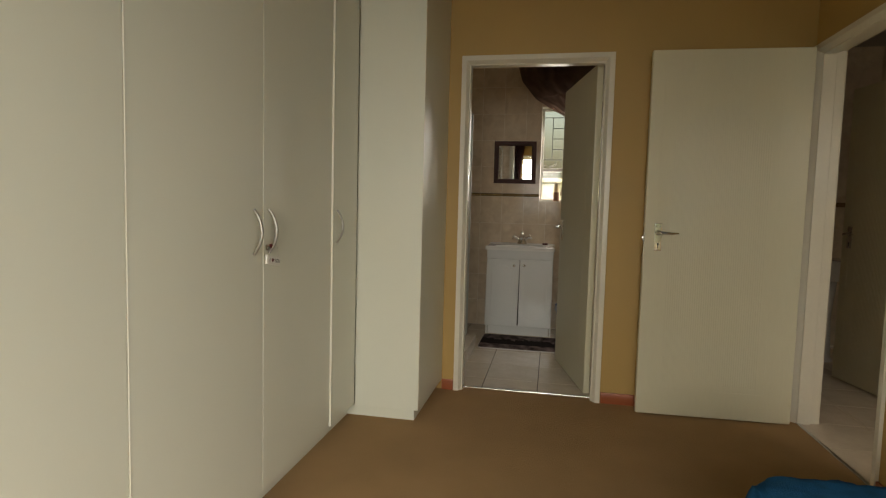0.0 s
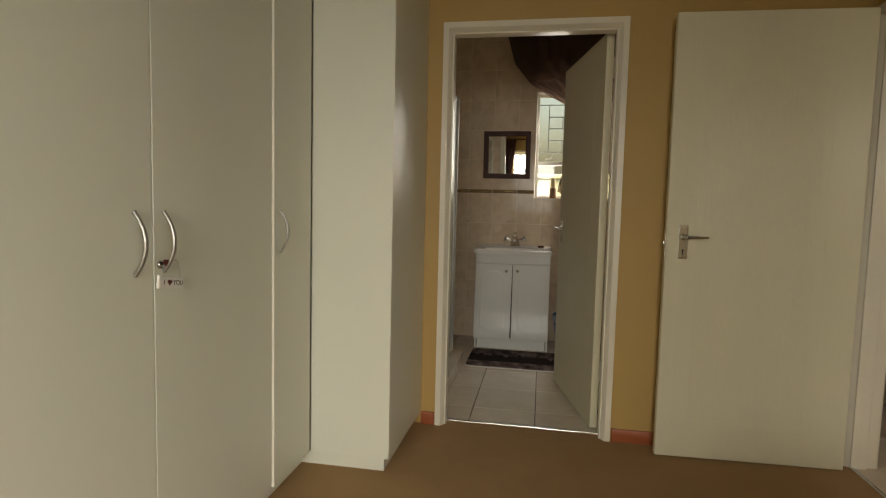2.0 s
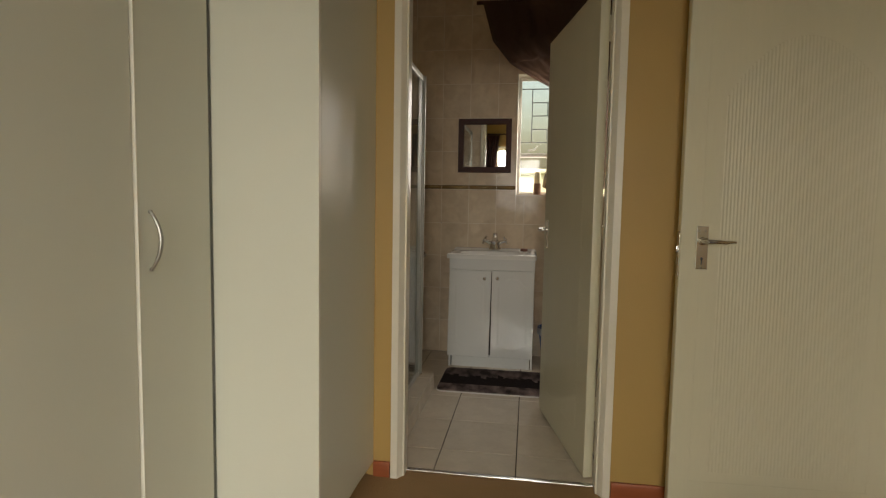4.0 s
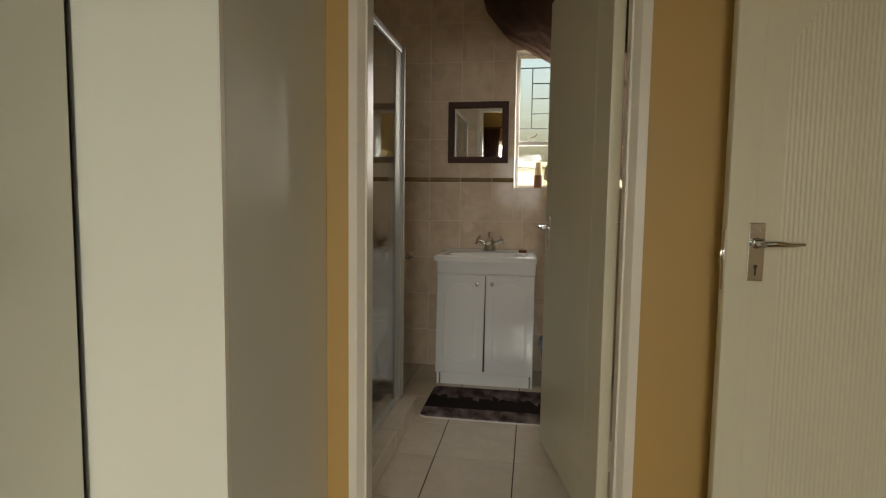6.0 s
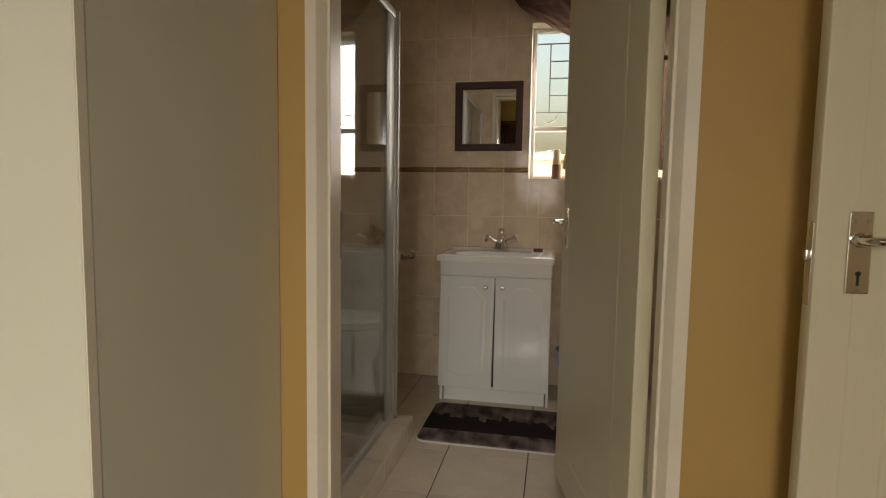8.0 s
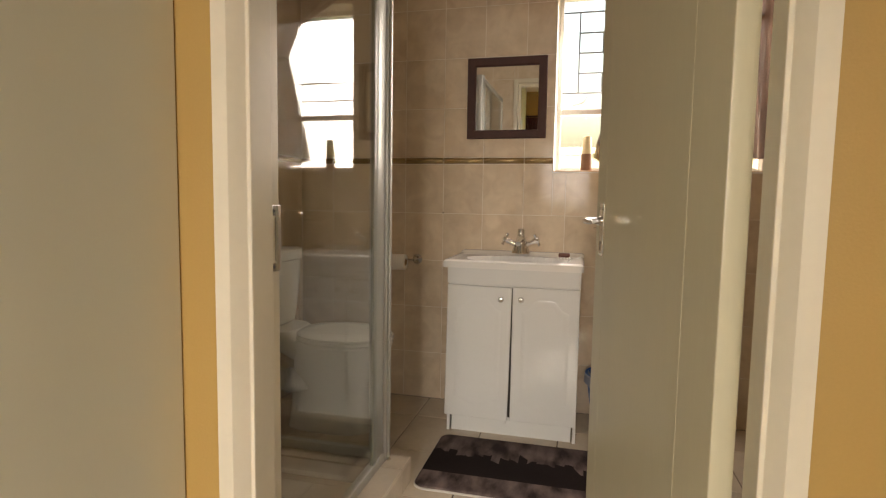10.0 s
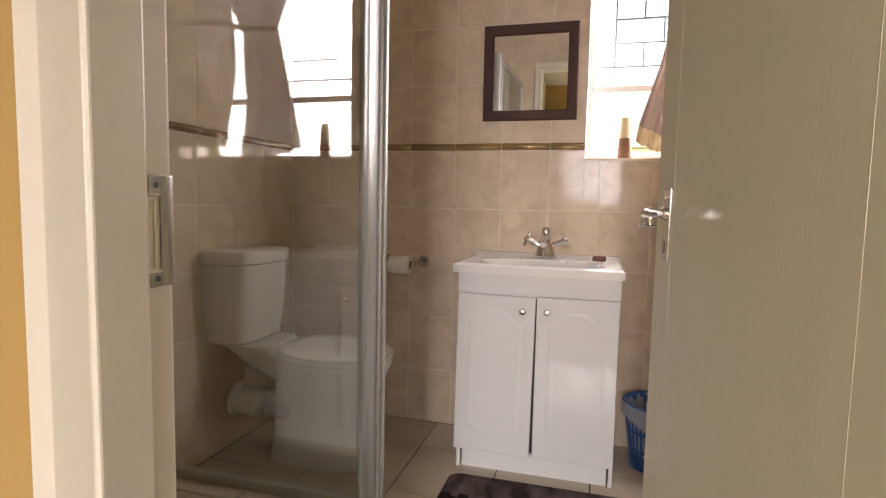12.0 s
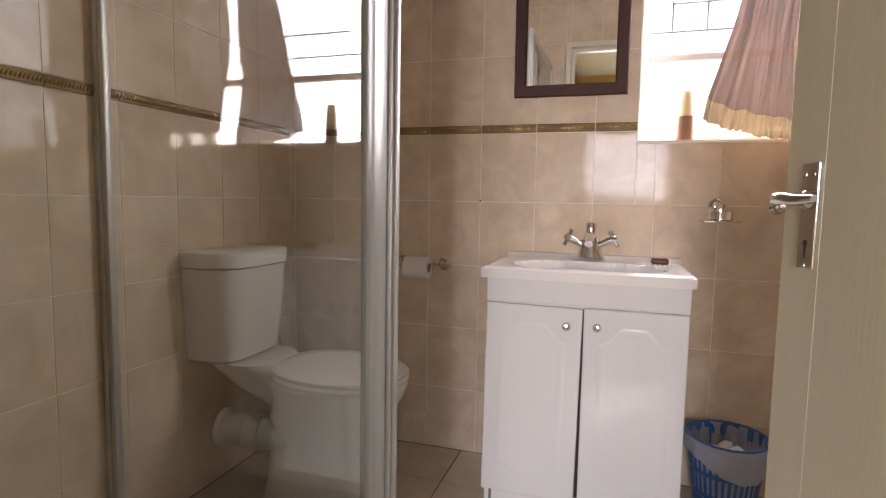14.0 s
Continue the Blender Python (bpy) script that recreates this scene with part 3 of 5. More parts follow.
steel_frame("door_frame_bathroom", DX1 - DX0, DH, (DX0, WALL_Y, 0), "cream enamelled steel frame round the bathroom doorway", -1)
steel_frame("door_frame_entry", EY1 - EY0, DH, pose(BED_R, EY1, 0, 0, 0, -90), "cream enamelled steel frame round the entry doorway", 0)
BATH_DOOR = math.degrees(math.atan2(4.725 - 3.934, 0.653 - 0.822))
panel_door("bathroom_door", pose(0.822, 3.934, 0.006, 0, 0, BATH_DOOR), "cream panelled bathroom door standing wide open, chrome lever", w=0.812, h=2.020, amp=0.00014, hz=1.018)
panel_door("bedroom_door", pose(1.890, 3.716, 0.006, 0, 0, 181.7), "cream panelled bedroom door folded back against the ochre wall, chrome lever", h=2.022)
panel_door("hall_door", pose(2.755, 4.02, 0.006, 0, 0, 100), "dim cream door standing open in the hall, chrome lever")

bm = B()
box(bm, (DX0 + 0.040, WALL_Y + 0.066, -0.004), (DX1 - 0.040, WALL_Y + 0.088, 0.004), 0.002)
structure("threshold_strip", bm, SATIN, "thin metal strip between carpet and bathroom tiles", "threshold")
bm = B()
box(bm, (BED_R + 0.010, EY0 + 0.04, -0.004), (BED_R + 0.030, EY1 - 0.04, 0.003), 0.002)
structure("threshold_strip_entry", bm, SATIN, "thin metal strip between carpet and hall tiles", "threshold")

# skirting
for n, (a, b) in enumerate((((-0.074, WALL_Y - 0.014, 0), (DX0 - 0.002, WALL_Y, 0.066)), ((DX1 + 0.002, WALL_Y - 0.014, 0), (BED_R - 0.003, WALL_Y, 0.066)),
                            ((BED_R - 0.014, BED_B + 0.016, 0), (BED_R, EY0 - 0.003, 0.066)), ((-0.40, BED_B, 0), (BED_R - 0.016, BED_B + 0.014, 0.066)))):
    bm = B()
    box(bm, a, b, 0.004)
    structure("baseboard_%d" % (n + 1), bm, SKIRT, "low varnished red-brown timber skirting", "skirting")

# ---------- wardrobes ----------
WFX, SEAMS = -0.447, (-1.50, -0.90, -0.30, 0.29, 0.95, 1.603, 2.257, 2.882, 3.2125)
ward = thing("wardrobe", (-0.75, 0.9, 0), "long cream melamine wardrobe with floor to ceiling doors and bow handles", "wardrobe")
off = Vector((-0.75, 0.9, 0))
# Carcass coloured near black so the seams between doors look shaded.
bm = B()
box(bm, Vector((BED_L, SEAMS[0], 0.078)) - off, Vector((WFX - 0.022, SEAMS[-1] + 0.0085, BED_H - 0.005)) - off)
part("carcass", bm, GAPSHADE, ward, "carcass blackened to paint the shade in the door gaps")
bm = B()
box(bm, Vector((BED_L, SEAMS[0], 0)) - off, Vector((WFX - 0.045, 3.24, 0.077)) - off)
part("plinth", bm, WARD, ward, "recessed cream plinth")


def bow_handle(bm, y, z0, z1, x=0.0):
    pts, rad = [], []
    for k in range(15):
        u = k / 14
        pts.append((x + 0.004 + 0.028 * math.sin(math.pi * u) ** 0.8, y + 0.003 * math.sin(math.pi * u), z0 + (z1 - z0) * u))
        rad.append(0.0052 + 0.0016 * math.sin(math.pi * u))
    tube(bm, pts, rad, 10, 0.8)
    for z in (z0, z1):
        box(bm, (x, y - 0.0045, z - 0.005), (x + 0.008, y + 0.0045, z + 0.005), 0.002)


for k, (a, b) in enumerate(zip(SEAMS, SEAMS[1:])):
    proud = {7: 0.007}.get(k, 0.0)
    bm = B()
    box(bm, Vector((WFX - 0.020, a + 0.002, 0.072)) - off, Vector((WFX - 0.001 + proud, b - 0.002 - 3 * (k == 7) * 0.001, BED_H - 0.008)) - off, 0.0015, 1)
    door = part("wardrobe_door", bm, WARD, ward)
    bm = B()
    for yy in (a + 0.0025,):
        box(bm, Vector((WFX - 0.019, yy - 0.0011, 0.074)) - off, Vector((WFX + 0.0004 + proud, yy + 0.0011, BED_H - 0.01)) - off)
    if k != 6:
        part("edge_band", bm, EDGE, door, "pale edge banding")
    hy = {5: 2.188, 6: 2.293, 7: 2.926}.get(k, (b - 0.05) if k % 2 else (a + 0.05))
    bm = B()
    bow_handle(bm, hy - off.y, 0.962, 1.114, WFX + proud - off.x)
    part("bow_handle", bm, HANDLEM, door, "brushed nickel bow handle")
    if k == 6:
        bm = B()
        lathe(bm, [(0.011, 0), (0.011, 0.004), (0.008, 0.007)], 18, (WFX - off.x, 2.279 - off.y, 0.979), Matrix.Rotation(radians(90), 4, "Y"))
        part("lock", bm, SATIN, door, "small round steel lock")

# Strip with the shade of the open joint put into its colour.
bm = B()
box(bm, Vector((WFX - 0.0215, 3.2130, 0.08)) - off, Vector((WFX - 0.006, 3.2245, BED_H - 0.01)) - off)
part("gap_shade_strip", bm, GAPSHADE, ward, "near-black strip painted as shade beside the last door")

PX0, PX1, PY0, PY1 = WFX, -0.091, 3.225, WALL_Y - 0.003
end = thing("end_cupboard", ((PX0 + PX1) / 2, 3.5, 0), "cream melamine end cupboard standing proud of the wardrobe run", "cupboard")
off2 = Vector(((PX0 + PX1) / 2, 3.5, 0))
bm = B()
box(bm, Vector((BED_L + 0.01, PY0 + 0.021, 0.060)) - off2, Vector((PX1, PY1, BED_H - 0.005)) - off2, 0.001, 1)
for v in bm.verts:
    if v.co.x > 0 and v.co.y > 0.1:
        v.co.x += 0.016
part("side_panel", bm, WARD, end)
bm = B()
box(bm, Vector((PX0 + 0.004, PY0, 0.060)) - off2, Vector((PX1 - 0.001, PY0 + 0.019, BED_H - 0.008)) - off2, 0.0015, 1)
fr = part("front_panel", bm, WARD, end)
bm = B()
box(bm, Vector((PX1 - 0.0016, PY0 + 0.001, 0.062)) - off2, Vector((PX1 + 0.0006, PY0 + 0.018, BED_H - 0.01)) - off2)
part("edge_band", bm, EDGE, fr, "pale edge banding")
bm = B()
box(bm, Vector((PX0 - 0.05, PY0 + 0.018, 0)) - off2, Vector((PX1 - 0.024, PY1, 0.0595)) - off2, 0.001)
part("plinth", bm, WARD, end, "cream plinth set back under the cupboard")


def heart(bm, cx, cz, s, y0, y1):
    pts = []
    for k in range(22):
        a = 2 * math.pi * k / 22
        pts.append((cx + s * 16 * math.sin(a) ** 3 / 17, cz + s * (13 * math.cos(a) - 5 * math.cos(2 * a) - 2 * math.cos(3 * a) - math.cos(4 * a)) / 17))
    prism(bm, pts, y0, y1)


def lettering(word, size, at, material, parent, thin=0.0):
    cu = bpy.data.curves.new("lettering", "FONT")
    cu.body, cu.size, cu.align_x, cu.align_y, cu.extrude = word, size, "CENTER", "CENTER", 0.0003
    cu.space_character = 1.05
    tmp = bpy.data.objects.new("lettering", cu)
    me = bpy.data.meshes.new_from_object(tmp)
    bpy.data.objects.remove(tmp)
    me.materials.append(material)
    ob = new("lettering", me)
    ob.parent = parent
    ob.matrix_basis = at
    return tagged(ob, "the word %s in thin black capitals" % word)


# the tag faces +x: local x runs along the world's +y, local y is -world x
tag = thing("key_tag", pose(WFX + 0.012, 2.308, 0.929, 0, 9, 90), "white wooden tag reading I heart YOU hung from the wardrobe lock", "key ring")
bm = B()
box(bm, (-0.045, -0.004, -0.0155), (0.045, 0.004, 0.0155), 0.001)
part("tag_board", bm, TAGW, tag)
bm = B()
tube(bm, [(-0.050, 0, -0.016), (-0.051, 0, 0.018)], 0.0052, 10)
part("wooden_bead", bm, TAGW, tag, "white wooden roller bead")
bm = B()
heart(bm, -0.013, 0.001, 0.0095, -0.0048, -0.0040)
part("painted_heart", bm, HEART, tag, "dark red heart")
bm = B()
heart(bm, -0.034, 0.052, 0.0095, -0.006, -0.001)
part("heart_charm", bm, HEART, tag, "dark red wooden heart charm")
bm = B()
tube(bm, [(-0.038, 0, 0.016), (-0.030, 0, 0.034), (-0.020, 0, 0.044), (-0.006, -0.002, 0.058), (0.014, 0, 0.060), (0.028, 0, 0.040), (0.034, 0, 0.014)], 0.0008, 6)
part("string", bm, STRING, tag, "thin pale string")
lettering("I", 0.020, pose(-0.034, -0.0042, 0, 90, 0, 0), INK, tag)
lettering("YOU", 0.019, pose(0.021, -0.0042, 0, 90, 0, 0), INK, tag)

# ---------- bed ----------
bed = thing("bed", (1.20, 0.72, 0), "bed with cream linen and a blue fleece throw, beside the entry", "bed")
bm = B()
box(bm, (-0.02, -1.45, 0.0), (0.66, 1.05, 0.28), 0.03)
part("base", bm, SHEET, bed)
bm = B()
box(bm, (-0.05, -1.45, 0.281), (0.66, 1.16, 0.465), 0.05, 3)
part("mattress", bm, SHEET, bed)
bm = B()


def throw(u, v):
    x, y = -0.17 + 0.84 * u, -1.4 + 2.63 * v + 0.05 * math.sin(5 * u) * max(0.0, v - 0.9) * 10 - 0.08 * max(0.0, 0.12 - u) / 0.12 * v
    z = 0.490 + 0.012 * noise.noise((x * 9, y * 9, 0)) + 0.006 * noise.noise((x * 40, y * 40, 3))
    e = max(0.0, (0.05 - u) / 0.05)
    f = max(0.0, (v - 0.975) / 0.025)
    return (x, y, z - 0.12 * e * e - 0.15 * f * f)


sheet(bm, throw, 60, 150, 0.012)
part("throw", bm, THROW, bed, "deep blue fleece throw")

# ---------- bathroom: shower ----------
SX, SY, SZT = -0.106, 4.895, 1.905     # corner of the enclosure and its height
bm = B()
KH = 0.100
box(bm, (-0.145, WALL_Y + WALL_T + 0.01, 0), (-0.018, 4.940, KH - 0.008))
box(bm, (LEFT_X, 4.825, 0), (-0.145, 4.940, KH - 0.008))
kerb = structure("shower_kerb", bm, GROUT, "low tiled kerb round the shower", "shower kerb")
bm = B()
box(bm, (LEFT_X, WALL_Y + WALL_T, -0.005), (-0.146, 4.824, 0.03), 0.004)
structure("shower_tray", bm, FTILE, "tiled shower floor", "shower floor")

shower = thing("shower_enclosure", (SX, SY, KH), "glass shower enclosure with pale aluminium frame on a tiled kerb", "shower")
h = SZT - KH
yn = WALL_Y + WALL_T + 0.008 - SY      # near end, local y
xl = LEFT_X + 0.002 - SX               # wall end, local x


def rail(a, b):
    bm = B()
    box(bm, a, b, 0.004, 2)
    return bm


part("corner_post", rail((-0.018, -0.018, 0), (0.018, 0.022, h)), ALU, shower, "pale aluminium corner post")
bm = B()
box(bm, (0.0185, -0.010, 0), (0.026, 0.006, h), 0.002)
part("post_lip", bm, ALU, shower, "narrow lip on the corner post")
part("wall_channel", rail((-0.014, yn, 0), (0.014, yn + 0.025, h)), ALU, shower, "aluminium wall channel")
part("wall_channel", rail((xl, -0.016, 0), (xl + 0.018, 0.014, h)), ALU, shower, "aluminium wall channel")
part("frame_stile", rail((xl + 0.0185, -0.012, 0.036), (xl + 0.035, 0.012, h - 0.036)), ALU, shower, "pale aluminium stile")
part("frame_stile", rail((-0.055, -0.012, 0.036), (-0.021, 0.012, h - 0.036)), ALU, shower, "pale aluminium stile")
for z0, z1, nm in ((0.0, 0.035, "bottom_rail"), (h - 0.035, h, "top_rail")):
    part(nm, rail((-0.014, yn + 0.026, z0), (0.014, -0.019, z1)), ALU, shower)
    part(nm, rail((xl + 0.0185, -0.014, z0), (-0.019, 0.014, z1)), ALU, shower)
part("door_stile", rail((-0.007, -0.098, 0.036), (0.010, -0.026, h - 0.036)), STILEM, shower, "flat dull aluminium door stile")
part("door_seal", rail((-0.001, -0.136, 0.036), (0.013, -0.0985, h - 0.036)), SEALM, shower, "pale plastic seal strip along the sliding pane")
g1 = part("glass_pane", rail((0.005, yn + 0.024, 0.034), (0.010, -0.134, h - 0.034)), SHOWERG, shower, "clear shower glass with a faint green tint")
g2 = part("glass_pane", rail((xl + 0.034, -0.003, 0.034), (-0.053, 0.003, h - 0.034)), SHOWERG, shower, "clear shower glass with a faint green tint")
bm = B()
lathe(bm, [(0.006, 0), (0.009, 0.004), (0.007, 0.012), (0.0, 0.014)], 12, (0.018, -0.006, 0.004), Matrix.Rotation(radians(60), 4, "Y"))
part("corner_screw", bm, CHROME, shower, "small chrome corner fixing")

# ---------- toilet ----------
wc = thing("toilet", (-0.60, 5.355, 0), "white close-coupled toilet with the lid down, cistern on the tiled wall", "toilet")


def loft(bm, rings, seg=36):
    """Rings of (cx, cy, z, rx, ry, power)."""
    made = []
    for cx, cy, z, rx, ry, pw in rings:
        ring = []
        for k in range(seg):
            a = 2 * math.pi * k / seg
            c, s2 = math.cos(a), math.sin(a)
            f = (abs(c) ** pw + abs(s2) ** pw) ** (-1 / pw)
            ring.append(bm.verts.new((cx + rx * f * c, cy + ry * f * s2, z)))
        made.append(ring)
    for p, q in zip(made, made[1:]):
        for k in range(seg):
            bm.faces.new((p[k], p[(k + 1) % seg], q[(k + 1) % seg], q[k]))
    bm.faces.new(list(reversed(made[0]))), bm.faces.new(made[-1])
    return bm


WCX = LEFT_X + 0.60 + 0.001


def flat_back(bm):
    for v in bm.verts:
        v.co.x = max(v.co.x, WCX)


bm = B()
loft(bm, [(0.06, 0, 0.0, 0.205, 0.105, 3), (0.06, 0, 0.05, 0.195, 0.098, 3), (0.06, 0, 0.20, 0.180, 0.100, 2.8), (0.09, 0, 0.30, 0.205, 0.125, 2.6), (0.12, 0, 0.37, 0.225, 0.160, 2.4), (0.125, 0, 0.415, 0.235, 0.178, 2.3), (0.125, 0, 0.427, 0.232, 0.174, 2.3)])
part("pan", bm, CERAMIC, wc, "glazed white pan and pedestal")
bm = B()
loft(bm, [(-0.05, 0, 0.33, 0.08, 0.09, 3), (-0.10, 0, 0.385, 0.13, 0.12, 3.2), (-0.165, 0, 0.430, 0.130, 0.125, 3.5), (-0.215, 0, 0.4635, 0.125, 0.135, 3.5)])
flat_back(bm)
part("cistern_shelf", bm, CERAMIC, wc, "flared shelf under the cistern")
bm = B()
loft(bm, [(0.135, 0, 0.4275, 0.221, 0.180, 2.3), (0.135, 0, 0.434, 0.227, 0.186, 2.3), (0.135, 0, 0.446, 0.225, 0.184, 2.3)], 44)
part("seat", bm, SEATM, wc, "white plastic seat")
bm = B()
loft(bm, [(0.132, 0, 0.4475, 0.219, 0.179, 2.3), (0.132, 0, 0.456, 0.221, 0.180, 2.3), (0.128, 0, 0.467, 0.202, 0.161, 2.3), (0.125, 0, 0.471, 0.14, 0.11, 2.2)], 44)
part("lid", bm, SEATM, wc, "closed white lid")
bm = B()
loft(bm, [(WCX, 0, 0.464, 0.150, 0.148, 4.2), (WCX, 0, 0.476, 0.165, 0.162, 4.2), (WCX, 0, 0.60, 0.182, 0.172, 4.2), (WCX, 0, 0.70, 0.190, 0.178, 4.2), (WCX, 0, 0.780, 0.194, 0.182, 4.2)], 72)
flat_back(bm)
part("cistern", bm, CERAMIC, wc, "tapered bow-fronted white cistern")
bm = B()
loft(bm, [(WCX, 0, 0.7815, 0.196, 0.183, 3.6), (WCX, 0, 0.785, 0.204, 0.190, 3.6), (WCX, 0, 0.822, 0.207, 0.192, 3.6), (WCX, 0, 0.832, 0.203, 0.188, 3.6), (WCX, 0, 0.838, 0.190, 0.176, 3.4), (WCX, 0, 0.8385, 0.10, 0.10, 3)], 72)
flat_back(bm)
part("cistern_lid", bm, CERAMIC, wc, "cistern lid with a curved front")
bm = B()
pts, rr = [], []
for k in range(25):
    u = k / 24
    pts.append((-0.02 - 0.235 * u, -0.05 - 0.075 * u, 0.215 + 0.034 * u))
    rr.append(0.050 + 0.004 * u + (0.008 if k in (8, 9, 10, 14, 15, 22, 23) else 0) + 0.0015 * math.sin(k * 2.1))
tube(bm, pts, rr, 18)
part("pan_connector", bm, SLEEVE, wc, "ribbed white pan connector pipe")
for sy in (-0.07, 0.07):
    bm = B()
    lathe(bm, [(0.014, 0), (0.014, 0.012), (0.008, 0.018)], 14, (-0.115, sy, 0.447))
    part("seat_hinge", bm, SEATM, wc, "white seat hinge cap")
bm = B()
tube(bm, [(-0.285, 0.24, 0.40), (-0.27, 0.24, 0.40), (-0.25, 0.235, 0.42), (-0.23, 0.17, 0.50)], 0.006, 10)
lathe(bm, [(0.012, 0), (0.014, 0.01), (0.009, 0.02)], 14, (-0.262, 0.24, 0.40), Matrix.Rotation(radians(90), 4, "Y"))
part("stop_valve", bm, CHROME, wc, "small chrome stop valve and hose")

# ---------- vanity ----------
VX0, VX1, VY = 0.004, 0.598, 5.432
van = thing("vanity_cabinet", ((VX0 + VX1) / 2, VY + 0.2, 0), "white two-door vanity cabinet with arched panels, doors slightly ajar", "cabinet")
ov = Vector(((VX0 + VX1) / 2, VY + 0.2, 0))


def vbox(a, b, bev=0.002):
    bm = B()
    box(bm, Vector(a) - ov, Vector(b) - ov, bev)
    return bm


part("body", vbox((VX0 + 0.001, VY + 0.022, 0.082), (VX1 - 0.001, FAR_Y - 0.002, 0.776)), WFOIL, van)
part("fascia", vbox((VX0, VY + 0.002, 0.703), (VX1, VY + 0.0215, 0.776)), WFOIL, van, "plain white fascia under the basin")
part("plinth", vbox((VX0 + 0.022, VY + 0.035, 0), (VX1 - 0.022, VY + 0.050, 0.0815)), WFOIL, van, "white plinth")
part("side_foot", vbox((VX0 + 0.001, VY + 0.024, 0), (VX0 + 0.016, FAR_Y - 0.002, 0.0815)), WFOIL, van)
part("side_foot", vbox((VX1 - 0.016, VY + 0.024, 0), (VX1 - 0.001, FAR_Y - 0.002, 0.0815)), WFOIL, van)
mid = (VX0 + VX1) / 2
# Thin dark strip on the white body paints the shade between the doors.
part("door_gap_shade", vbox((mid - 0.012, VY + 0.0205, 0.092), (mid + 0.012, VY + 0.0218, 0.690), 0), GAPSHADE, van, "near-black strip painted as shade between the doors")
for k, (a, b, lean) in enumerate(((VX0 + 0.001, mid - 0.001, 0.75), (mid + 0.002, VX1 - 0.001, 0.0))):
    bm = B()
    w2, z0, z1 = b - a, 0.082, 0.697
    box(bm, (0, -0.018, z0), (w2, 0, z1), 0.004, 2)
    pivot = Matrix.Translation(Vector((a - 0.697 * math.sin(radians(lean)), VY + 0.020, 0)) - ov) @ Matrix.Rotation(radians(lean), 4, "Y")
    d = part("cabinet_door", bm, WFOIL, van, "white foil-wrapped door with an arched raised panel", at=pivot)
    bm = B()
    m0, m1, pz0, pz1 = 0.052, w2 - 0.052, z0 + 0.075, z1 - 0.060
    out = []
    for q in range(25):
        u = q / 24
        s3 = 2 * u - 1
        sh = 1 / (1 + (abs(s3) / 0.62) ** 5)
        out.append((m0 + (m1 - m0) * u, pz1 - 0.060 + 0.058 * sh))
    for q in range(25):
        u = 1 - q / 24
        s3 = 2 * u - 1
        sh = 1 / (1 + (abs(s3) / 0.62) ** 5)
        out.append((m0 + (m1 - m0) * u, pz0 + 0.030 - 0.030 * sh))
    cx2, cz2 = (m0 + m1) / 2, (pz0 + pz1) / 2
    rings = []
    for sc, yy in ((1.07, -0.0179), (1.0, -0.0194), (0.92, -0.0185), (0.80, -0.0200)):
        rings.append([bm.verts.new((cx2 + (x - cx2) * (1 - (1 - sc) * 1.3), yy - (0.0008 if yy > -0.016 else 0), cz2 + (z - cz2) * (1 - (1 - sc) * 0.62))) for x, z in out])
    for p, q in zip(rings, rings[1:]):
        n = len(p)
        for e in range(n):
            bm.faces.new((p[e], p[(e + 1) % n], q[(e + 1) % n], q[e]))
    bm.faces.new(rings[-1])
    part("raised_panel", bm, WFOIL, d, "raised arched panel", angle=60)
    kx = (0.254 if k == 0 else 0.343) - a
    bm = B()
    lathe(bm, [(0.006, 0), (0.005, 0.008), (0.0125, 0.014), (0.0135, 0.020), (0.009, 0.027), (0.0, 0.029)], 20, (kx, -0.018, 0.644), Matrix.Rotation(radians(90), 4, "X"))
    part("knob", bm, CHROME, d, "round chrome knob")
    if k == 0:
        bm = B()
        box(bm, (w2 - 0.016, -0.0185, z0 - 0.012), (w2 - 0.008, -0.004, z0 + 0.004), 0.001)
        part("swollen_corner", bm, WFOIL, d, "chipped lower corner")

basin = thing("basin", (0.299, 5.62, 0.777), "white ceramic inset basin top with a shallow oval bowl", "basin")
bm = B()
NX, NY = 60, 44
bx0, bx1, by0, by1 = -0.012 - 0.299, 0.608 - 0.299, 5.412 - 5.62, FAR_Y - 0.002 - 5.62


def basin_top(u, v):
    x, y = bx0 + (bx1 - bx0) * u, by0 + (by1 - by0) * v
    e = min(x - bx0, bx1 - x, y - by0)
    z = 0.036 - 0.008 * max(0, 1 - e / 0.010) ** 2
    z -= 0.006 * min(1, max(0, (e - 0.018) / 0.01)) * (1 if y < 0.13 else max(0, 1 - (y - 0.13) / 0.03))
    q = ((x) / 0.235) ** 2 + ((y + 0.03) / 0.150) ** 2
    if q < 1:
        z -= 0.125 * (1 - q) ** 0.55
    if y > 0.165:
        z += 0.012 * min(1, (y - 0.165) / 0.02)
    return (x, y, z)


sheet(bm, basin_top, NX, NY)
edge = [e for e in bm.edges if e.is_boundary]
r = bmesh.ops.extrude_edge_only(bm, edges=edge)
for v in [g for g in r["geom"] if isinstance(g, bmesh.types.BMVert)]:
    v.co.z = 0.0
part("basin_top", bm, CERAMIC, basin, angle=50)
bm = B()
lathe(bm, [(0.021, 0), (0.022, 0.002), (0.017, 0.004)], 20, (0, -0.03, -0.088))
part("waste", bm, CHROME, basin, "chrome basin waste")

